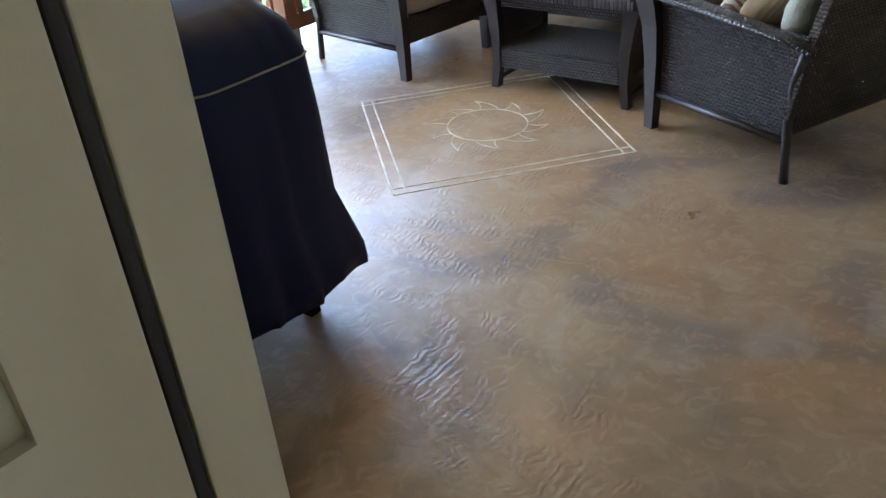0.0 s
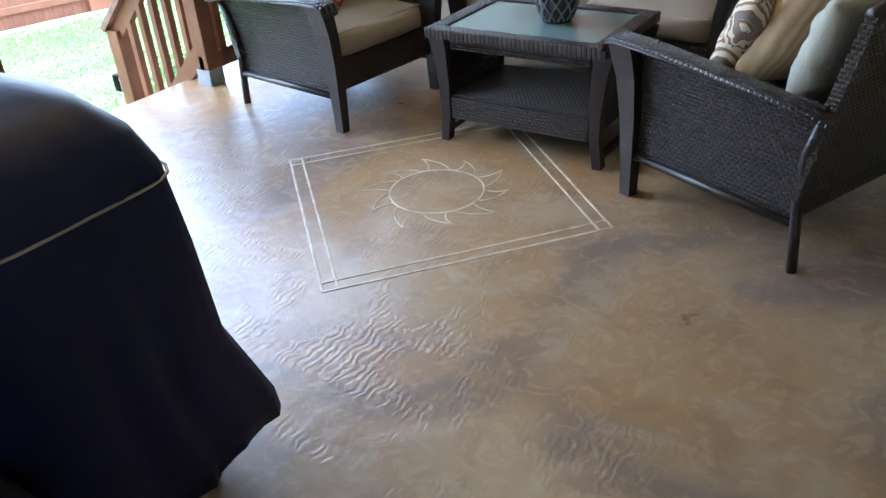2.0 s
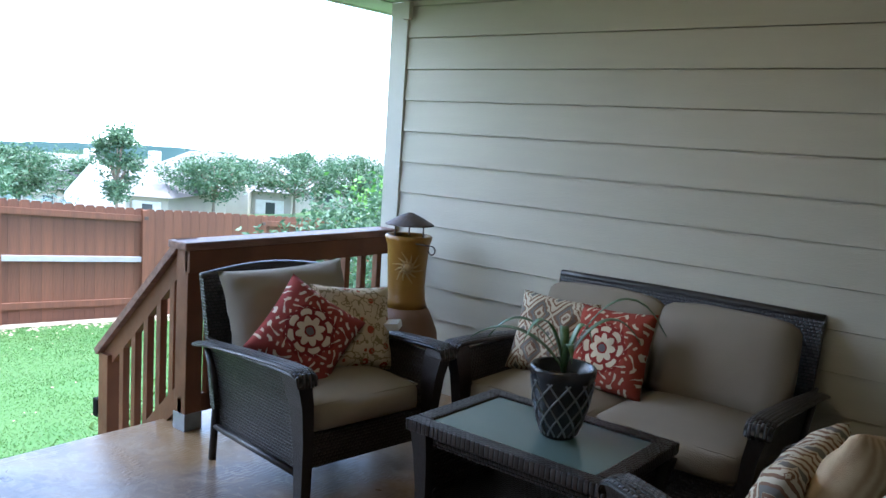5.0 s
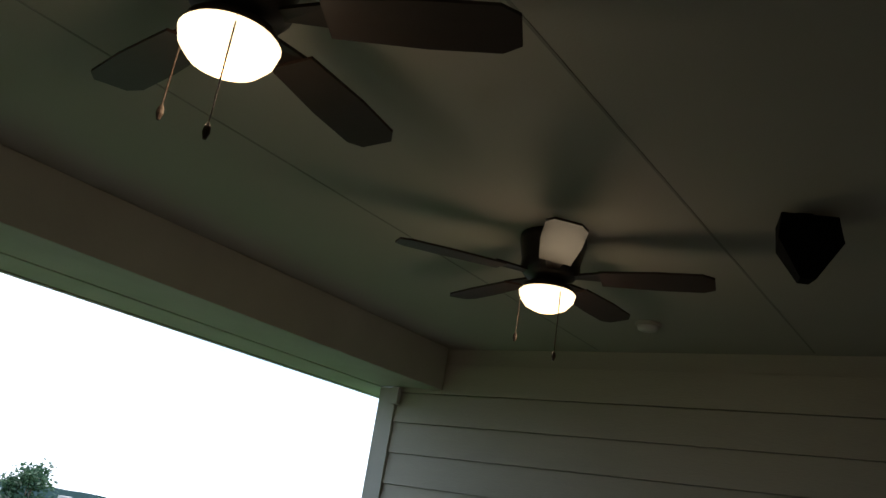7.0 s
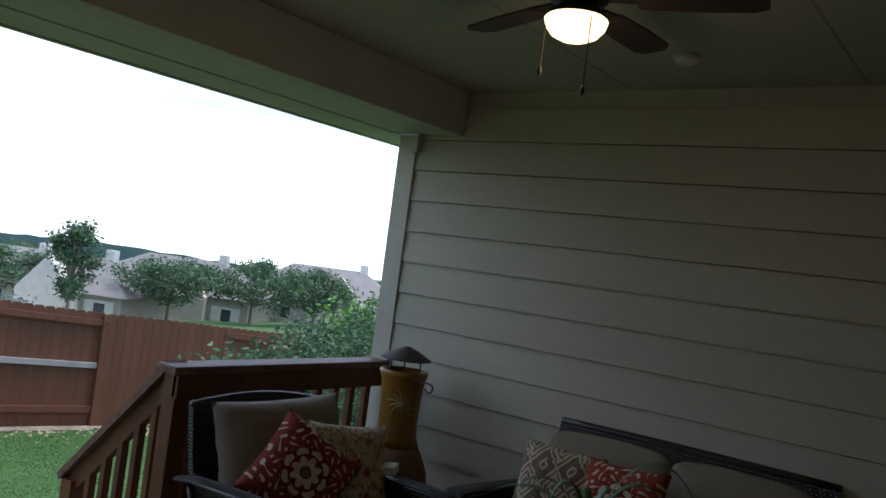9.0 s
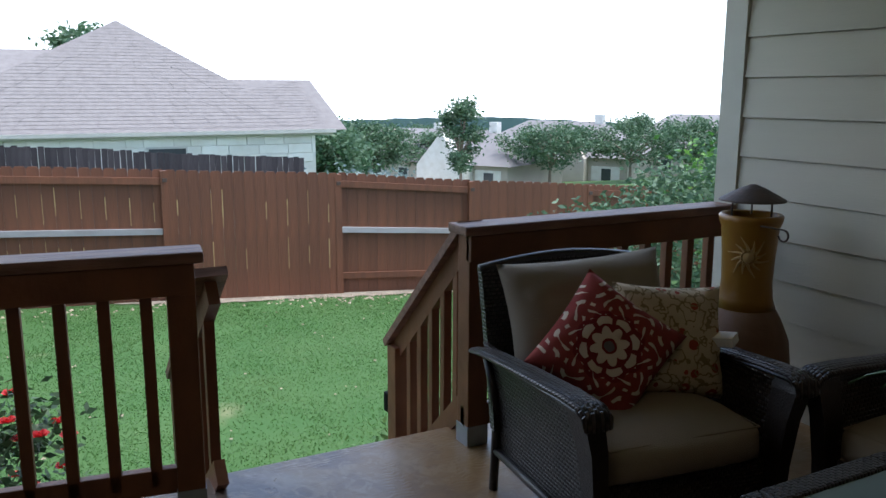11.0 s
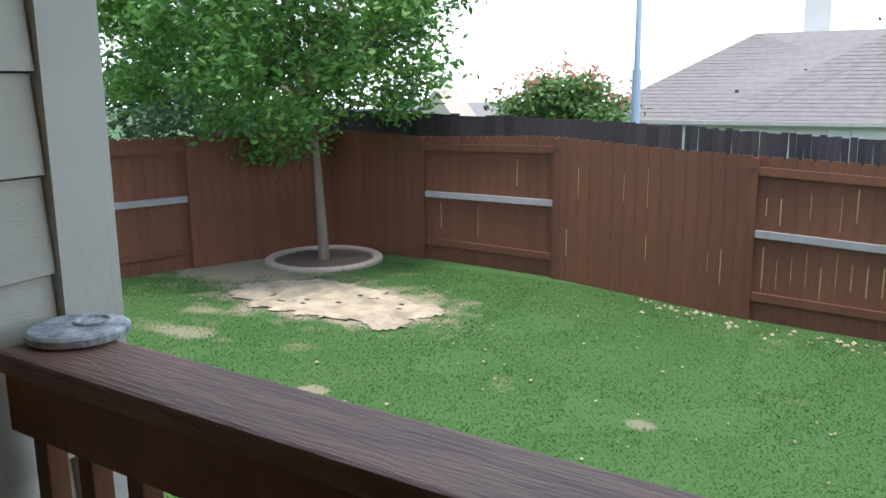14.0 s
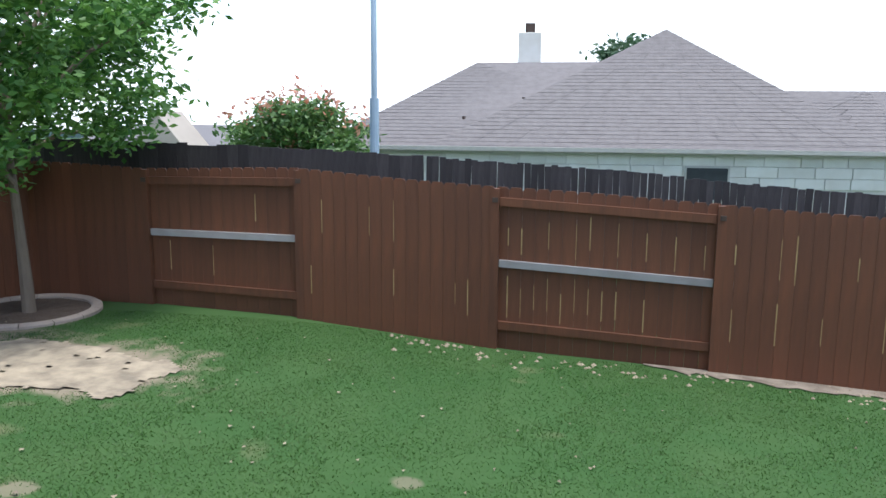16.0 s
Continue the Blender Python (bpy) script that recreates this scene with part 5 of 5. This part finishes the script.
bm = tube([(0.02, -0.03, 1.45), (0.12, -0.22, 1.75), (0.3, -0.5, 2.2)], 0.03, 7, None, 0.012)
part("side_limb", bm, BARK, yard_tree)


# ---- fence ----
def picket(h):
    bm = bmesh.new()
    w = 0.066
    pts = [(-w, 0), (w, 0), (w, h - 0.03), (w - 0.022, h), (-w + 0.022, h), (-w, h - 0.03)]
    loft([[(x, y, z) for x, z in pts] for y in (-0.008, 0.008)], True, bm)
    return mesh_of("picket", bm, FENCE)


strip_rng = random.Random(27)


def fence(name, posts, label, first_rails, bare):
    """Wooden privacy fence; bays in turn show their rails or their plain boards. posts: (x, y, top, foot), inside on
    the +x side. bare: share of joints with a pale strip, by bay.
    """
    fn = thing(name, pose(0, 0, 0), label, "fence", "garden fence")
    cache = {}
    for k, ((x0, y0, t0, f0), (x1, y1, t1, f1)) in enumerate(zip(posts, posts[1:])):
        rails_shown = (k % 2 == 0) == first_rails
        d = Vector((x1 - x0, y1 - y0, 0))
        L = d.length
        d.normalize()
        ang = math.degrees(math.atan2(d.y, d.x))
        nrm = Vector((d.y, -d.x, 0))
        if nrm.dot(Vector((0, 0, 0)) - Vector((x0, y0, 0))) < 0:
            nrm = -nrm
        off = nrm * (-0.03 if rails_shown else 0.03)
        n = max(1, round(L / 0.137))
        for i in range(n):
            u = (i + 0.5) / n
            top, foot = t0 + (t1 - t0) * u, f0 + (f1 - f0) * u
            h = round(top - foot + 0.03, 2)
            if h not in cache:
                cache[h] = picket(h)
            ob = new("picket", cache[h])
            ob.parent = fn
            jit = 0.006 * math.sin(i * 12.9 + k * 4.1)
            ob.matrix_basis = pose(x0 + d.x * L * u + off.x, y0 + d.y * L * u + off.y, top - h + jit, 0, 0, ang) @ Matrix.Diagonal((L / n / 0.1345, 1, 1, 1))
        # thin pale yellow strips laid over some board joints in place of open gaps
        for i in range(1, n):
            if strip_rng.random() > bare.get(k, 0.0):
                continue
            u = i / n
            top, foot = t0 + (t1 - t0) * u, f0 + (f1 - f0) * u
            p = Vector((x0, y0, 0)) + d * L * u + off + nrm * 0.006
            for a, b in ((0.14, 0.44), (0.52, 0.83)):
                if strip_rng.random() < 0.75:
                    a += strip_rng.uniform(0, 0.12)
                    b -= strip_rng.uniform(0, 0.10)
                    part("pale_strip", bar((p.x, p.y, top + (foot - top) * a), (p.x, p.y, top + (foot - top) * b), strip_rng.uniform(0.005, 0.013), 0.006, None, nrm), PALE_YELLOW, fn, "pale yellow strip between boards")
        for frac, ma in ((0.09, FENCE), (0.47, GREYRAIL), (0.86, FENCE)):
            a = Vector((x0, y0, t0 + (f0 - t0) * frac)) + d * 0.05
            b = Vector((x1, y1, t1 + (f1 - t1) * frac)) - d * 0.05
            part("rail", bar(a, b, 0.038, 0.085 if ma is FENCE else 0.075), ma, fn, "" if ma is FENCE else "weathered grey middle rail")
        part("post", bar((x0, y0, f0 - 0.1), (x0, y0, t0 - 0.02), 0.09, 0.09, None, (d.x, d.y, 0)), FENCE, fn)
        part("post_bracket", box(x0 - 0.02, x0 + 0.052, y0 - 0.03, y0 + 0.03, t0 - 0.16, t0 - 0.11, 0.003), IRON, fn)
    return fn


fence("fence", [(fence_x(y), y, t, f) for y, t, f in zip(FENCE_YS, FENCE_TOP, FENCE_LOW)], "red-brown stained wooden privacy fence along the lawn", False, {1: 0.1, 2: 0.35, 3: 0.85, 4: 0.55, 5: 0.1})
SIDE = [(-8.99, -4.53, 0.70, -0.96), (-7.05, -5.22, 0.70, -0.93), (-4.95, -5.97, 0.72, -0.90), (-2.85, -6.72, 0.74, -0.88), (-0.75, -7.47, 0.76, -0.86)]
fence("fence", SIDE, "red-brown stained wooden side fence behind the oak tree", False, {})

# the neighbour's older, darker fence just behind
old = thing("old_fence", pose(0, 0, 0), "weathered black-brown picket fence behind the garden fence", "fence")
orng = random.Random(3)
me_old = mesh_of("picket", box(-0.07, 0.07, -0.008, 0.008, -1.75, 0.0), OLDFENCE)
me_thin = mesh_of("picket", box(-0.036, 0.036, -0.008, 0.008, -1.75, 0.0), OLDFENCE)
yy = -7.4
while yy < 5.38:
    thin = yy > 0.3
    ob = new("picket", me_thin if thin else me_old)
    ob.parent = old
    top = float(np.interp(yy, [-7.4, -1.5, 0.65, 2.7, 3.4, 5.4], [0.95, 0.865, 0.775, 0.68, 0.60, 0.495])) + orng.uniform(-0.018, 0.012)
    ob.matrix_basis = pose(fence_x(yy) - 0.75, yy, top, 0, orng.uniform(-1, 1), 83)
    yy += (0.0725 if thin else 0.134) + (orng.uniform(0.002, 0.011) if orng.random() < 0.35 else 0)
for z in (0.2, -0.6):
    part("rail", bar((fence_x(-7.4) - 0.79, -7.6, z + 0.2), (fence_x(5) - 0.79, 5.2, z - 0.1), 0.038, 0.085), OLDFENCE, old)

pole = thing("lamp_pole", pose(-10.6, -0.60, -1.3), "tall slim pale blue-grey metal pole behind fence", "pole")
part("shaft", tube([(0, 0, 0), (0, 0, 2.6), (0, 0, 9.0)], 0.055, 12, None, 0.028), POLE, pole, "", True)
part("sleeve", tube([(0, 0, 0), (0, 0, 2.75)], 0.062, 12), POLE, pole)

# ---- roses, bushes ----
shrub("rose_bush", -0.95, 1.0, ground_z(-0.95, 1.0), 0.55, (0.42, 0.92, 0.50), 80, 0.09, 9500, 0.026, ROSE_LEAF, 41, "rose bush with red blooms below the railing", PETAL, 60, 0.034)
shrub("rose_bush", -0.85, 3.75, ground_z(-0.85, 3.75), 0.35, (0.35, 0.55, 0.42), 40, 0.10, 2600, 0.024, LEAF_LIGHT, 43, "leafy rose bush with a few blooms behind railing", PETAL, 7, 0.024)
shrub("flowering_bush", -2.7, 6.9, ground_z(-2.7, 6.9), 1.05, (0.75, 1.15, 1.05), 70, 0.16, 14000, 0.034, LEAF_DARK, 45, "tall green bush with pale blossom beside the house")
shrub("tall_bush", -3.8, 9.3, ground_z(-3.8, 9.3), 1.3, (0.9, 1.2, 1.1), 60, 0.2, 6500, 0.05, LEAF, 46, "tall dense green bush behind the porch")

# ---- neighbouring house ----
HX, EAVE = -20.0, 0.33
nh = thing("neighbour_house", pose(0, 0, 0), "single-storey white stone house with grey shingle roof", "house")
part("wall", box(HX - 11, HX - 0.15, -3.2, 9.6, -3.0, EAVE - 0.05), LIMESTONE, nh)
srng = random.Random(6)
for row in range(3):
    y = -3.2
    while y < 9.5:
        L = srng.uniform(0.4, 0.85)
        part("stone", box(HX - 0.155, HX - 0.12 + srng.uniform(0, 0.012), y + 0.01, min(y + L, 9.6) - 0.01, EAVE - 0.12 - 0.26 * (row + 1), EAVE - 0.13 - 0.26 * row, 0.012), LIMESTONE, nh)
        y += L
part("gutter", bar((HX + 0.06, -3.7, EAVE - 0.03), (HX + 0.06, 10.15, EAVE - 0.03), 0.12, 0.10), FASCIA, nh)
part("fascia", bar((HX - 0.03, -3.7, EAVE - 0.06), (HX - 0.03, 10.1, EAVE - 0.06), 0.04, 0.18), FASCIA, nh)
win = part("window", box(HX - 0.15, HX - 0.09, 4.95, 6.0, -0.9, -0.05, 0.01), FASCIA, nh)
part("pane", box(HX - 0.10, HX - 0.08, 5.0, 5.95, -0.85, -0.1), FARGLASS, win)


def roof(parent, pts, faces, name="roof"):
    bm = bmesh.new()
    vs = [bm.verts.new(p) for p in pts]
    for f in faces:
        bm.faces.new([vs[i] for i in f])
    return part(name, bm, SHINGLE, parent)


EF, RX, FB = HX + 0.05, -25.0, -31.0
A, B, C, D = (EF, -4.1, EAVE), (EF, 10.5, EAVE), (FB, 10.5, EAVE), (FB, -4.1, EAVE)
main_l, main_r = (RX, -0.45, 2.6), (RX, 8.6, 1.86)
roof(nh, [A, (EF, 8.0, EAVE), (FB, 8.0, EAVE), D, (RX, -0.45, 2.58), (RX, 6.0, 2.62)], [(0, 1, 5, 4), (1, 2, 5), (2, 3, 4, 5), (3, 0, 4)])
roof(nh, [(EF, 2.0, EAVE + 0.01), B, (-25.5, 10.5, EAVE), (-22.5, 2.0, 1.75), (-22.7, 10.35, 1.76), (-25.5, 2.0, EAVE)], [(0, 1, 4, 3), (1, 2, 4), (2, 5, 3, 4), (5, 0, 3)], "wing_roof")
roof(nh, [(EF - 0.06, -1.2, EAVE + 0.03), (EF - 0.06, 9.75, EAVE + 0.03), (RX, 5.0, 3.52), (FB, 5.0, 3.52), (FB, -1.2, EAVE + 0.03), (FB, 9.75, EAVE + 0.03)], [(0, 1, 2), (1, 5, 3, 2), (4, 0, 2, 3), (5, 4, 3)], "roof")


def courses(p0, p1, p2, rows_n, lift=0.008):
    """Shingle courses as thin laps across a roof triangle p0-p1 (eave) up to p2."""
    p0, p1, p2 = Vector(p0), Vector(p1), Vector(p2)
    nrm = (p1 - p0).cross(p2 - p0).normalized()
    if nrm.z < 0:
        nrm = -nrm
    bm = bmesh.new()
    for k in range(rows_n):
        u0, u1 = k / rows_n, (k + 0.98) / rows_n
        a0, b0, a1, b1 = p0.lerp(p2, u0), p1.lerp(p2, u0), p0.lerp(p2, u1), p1.lerp(p2, u1)
        m = max(2, int((b0 - a0).length / 0.9))
        for i in range(m):
            jit = 0.012 * math.sin(i * 7.3 + k * 3.7)
            jit *= 0.15
            q = [a0.lerp(b0, i / m) + nrm * (lift + 0.008 + jit), a0.lerp(b0, (i + 0.985) / m) + nrm * (lift + 0.008 + jit), a1.lerp(b1, (i + 0.97) / m) + nrm * lift, a1.lerp(b1, i / m) + nrm * lift]
            bm.faces.new([bm.verts.new(p) for p in q])
    ob = part("shingles", bm, SHINGLE, nh)
    return tagged(ob, kind="stuff")


courses((EF - 0.06, -1.2, EAVE + 0.03), (EF - 0.06, 9.75, EAVE + 0.03), (RX, 5.0, 3.52), 34)
courses(A, (EF, 6.0, EAVE), (RX, -0.45, 2.58), 26)
courses((EF, 2.2, EAVE + 0.01), (EF, 10.1, EAVE + 0.01), (-22.65, 9.9, 1.75), 18)
chm = part("chimney", box(RX - 1.9, RX - 1.2, 0.7, 1.4, 1.5, 3.55, 0.02), LIMESTONE, nh)
part("flue_cap", box(RX - 1.72, RX - 1.38, 0.9, 1.2, 3.55, 3.85, 0.03), IRON, chm)
for px, py, pz in ((-22.6, 1.0, 1.45), (-23.4, 3.2, 2.2), (-22.0, 7.2, 1.35), (-21.4, -0.5, 0.95), (-23.0, 8.9, 1.3)):
    part("vent_pipe", tube([(px, py, pz - 0.2), (px, py, pz + 0.10)], 0.045, 8), IRON, nh)

# ---- street and far houses ----
tagged(new("road", raw("road", [(x, y, ground_z(x, y) + 0.05) for x in np.linspace(-60, -24, 10) for y in (19 - x * 0.14, 25 - x * 0.14)], [(2 * i, 2 * i + 1, 2 * i + 3, 2 * i + 2) for i in range(9)], ROAD)), kind="structure")


def far_house(x, y, w, d, wall_h, roof_h, turn, label, seed, white=False):
    z = ground_z(x, y) - 0.3
    h = thing("far_house", pose(x, y, z, 0, 0, turn), label, "house", "far houses")
    part("wall", box(-w / 2, w / 2, -d / 2, d / 2, 0, wall_h + 0.3), LIMESTONE if white else FARWALL, h)
    bm = bmesh.new()
    e = 0.5
    lo = [bm.verts.new(p) for p in ((-w / 2 - e, -d / 2 - e, wall_h + 0.1), (w / 2 + e, -d / 2 - e, wall_h + 0.1), (w / 2 + e, d / 2 + e, wall_h + 0.1), (-w / 2 - e, d / 2 + e, wall_h + 0.1))]
    hi = [bm.verts.new(p) for p in ((-w / 2 + d * 0.42, 0, wall_h + roof_h), (w / 2 - d * 0.42, 0, wall_h + roof_h))]
    bm.faces.new((lo[0], lo[1], hi[1], hi[0])), bm.faces.new((lo[2], lo[3], hi[0], hi[1])), bm.faces.new((lo[1], lo[2], hi[1])), bm.faces.new((lo[3], lo[0], hi[0])), bm.faces.new(lo[::-1])
    part("roof", bm, FARROOF, h)
    g = bmesh.new()
    gw = w * 0.16
    loft([[(-gw + w * 0.12, yy, 0), (gw + w * 0.12, yy, 0), (gw + w * 0.12, yy, wall_h), (w * 0.12, yy, wall_h + gw * 1.1), (-gw + w * 0.12, yy, wall_h)] for yy in (-d / 2 - 1.2, -d / 2 + 0.5)], True, g)
    part("gable", g, LIMESTONE if seed == 1 else FARWALL, h)
    r = random.Random(seed)
    for k in range(5):
        wx = -w / 2 + w * (k + 0.6) / 5.2
        wn = part("window", box(wx - 0.55, wx + 0.55, -d / 2 - 0.06, -d / 2 + 0.02, 0.9, 2.2), FASCIA, h)
        part("pane", box(wx - 0.45, wx + 0.45, -d / 2 - 0.09, -d / 2 - 0.03, 1.0, 2.1), FARGLASS, wn)
    gd = part("garage_door", box(w * 0.3, w * 0.46, -d / 2 - 0.07, -d / 2 + 0.02, 0, 2.3), LIMESTONE, h)
    part("chimney", box(w * 0.2, w * 0.25, -0.4, 0.4, wall_h, wall_h + roof_h + 0.7), LIMESTONE, h)
    return h


far_house(-62, 38, 15, 10, 2.6, 2.7, 28, "far tan stone house with hipped roof and white gable", 1)
far_house(-66, 52, 17, 11, 3.0, 3.2, 32, "far tan stone house behind oak trees", 2)
far_house(-60, 66, 17, 11, 2.9, 3.6, 38, "far tan house with large brown hipped roof", 3)
far_house(-85, 44, 18, 11, 3.0, 3.0, 26, "distant house with hipped roof on the slope", 4)
far_house(-80, 26, 16, 10, 2.8, 2.8, 20, "distant house behind trees", 5)
far_house(-36, -14, 15, 9, 1.9, 2.0, 80, "far house with reddish roof behind the tree", 6)
for k, (x, y, r, n) in enumerate(((-48, 30, 1.7, 0), (-52, 40.5, 3.5, 1), (-51, 48, 3.6, 2), (-54, 25.5, 2.6, 3), (-50, 20.2, 2.4, 4), (-62, 34.5, 2.6, 5), (-64, 60, 3.6, 6), (-76, 38, 3.2, 7), (-36, 14.6, 2.0, 8), (-40, 17.2, 1.7, 9), (-50, 54.5, 3.2, 10), (-90, 30, 4.0, 11), (-95, 50, 4.0, 12))):
    z = ground_z(x, y)
    hgt = {0: 6.4, 1: 5.3, 2: 5.6, 3: 5.6, 4: 5.4, 5: 4.8, 6: 6.0, 7: 5.6, 8: 4.4, 9: 3.9, 10: 5.2, 11: 6.5, 12: 6.5}[n]
    tree("shade_tree", x, y, z, hgt * 0.32, 0.16, hgt * 0.62, (r * (0.8 if n == 0 else 1.1), r * (0.8 if n == 0 else 1.1), hgt * (0.42 if n == 0 else 0.33)), 34 if n == 0 else 55, 0.36 if n == 0 else 0.5, 4200 if n == 0 else 7500, 0.15, LEAF_DARK, 60 + k, "green shade tree along the far street" if n else "slender upright tree along the far street", "far street trees")
tree("blossom_tree", -17.2, -3.6, ground_z(-17.2, -3.6), 1.2, 0.09, 2.35, (1.1, 1.55, 0.75), 50, 0.22, 6000, 0.085, LEAF_LIGHT, 81, "light green tree with orange-pink blossom beside the pole")
v, f = leaves(500, clumped((0, 0, 2.75), (1.1, 1.55, 0.6), 30, 0.2, 82)[0], 0.08, 83)
for o in [o for o in bpy.data.objects if o.name.startswith("blossom_tree")][:1]:
    new("blossom", raw("blossom", v, f, PINK)).parent = o
shrub("silver_bush", -10.4, 6.6, ground_z(-10.4, 6.6), 1.22, (0.7, 1.6, 0.4), 50, 0.14, 5000, 0.05, LEAF_GREY, 47, "silvery grey-green bush beyond the fence")
tree("shade_tree", -11.8, -8.5, ground_z(-11.8, -8.5), 1.4, 0.12, 2.6, (2.2, 2.6, 1.4), 60, 0.35, 8000, 0.09, LEAF_DARK, 90, "dark leafy tree behind the side fence")
tree("shade_tree", -8.2, -11.5, ground_z(-8.2, -11.5), 1.4, 0.12, 2.2, (1.9, 2.4, 1.6), 60, 0.32, 8000, 0.085, LEAF_DARK, 92, "leafy tree beyond the side fence")
tree("shade_tree", -33, 5.0, ground_z(-33, 5.0), 3, 0.2, 6.0, (1.5, 1.5, 1.3), 40, 0.4, 3000, 0.15, LEAF_DARK, 91, "dark tree showing over the neighbour's roof")

# wooded hills on the horizon
hv, hf = [], []
hn = 220
for i in range(hn + 1):
    a = radians(-20 + 160 * i / hn)
    R = 620
    top = -21 + 5.0 * noise.noise((i * 0.05, 0, 3)) + 1.6 * noise.noise((i * 0.5, 0, 4)) + 1.0 * noise.noise((i * 1.7, 0, 6))
    hv += [(-R * math.sin(a), R * math.cos(a), -70), (-R * math.sin(a), R * math.cos(a), top + 2), (-(R + 200) * math.sin(a), (R + 200) * math.cos(a), -70)]
for i in range(hn):
    hf += [(3 * i, 3 * i + 3, 3 * i + 4, 3 * i + 1), (3 * i + 1, 3 * i + 4, 3 * i + 5, 3 * i + 2)]
HILL = mat("hazy_wooded_hill", (0.075, 0.12, 0.115), 1.0, scale=0.05, spots=(0.10, 0.15, 0.15), amount=0.7)
tagged(new("backdrop", raw("backdrop", hv, hf, HILL)), kind="structure")
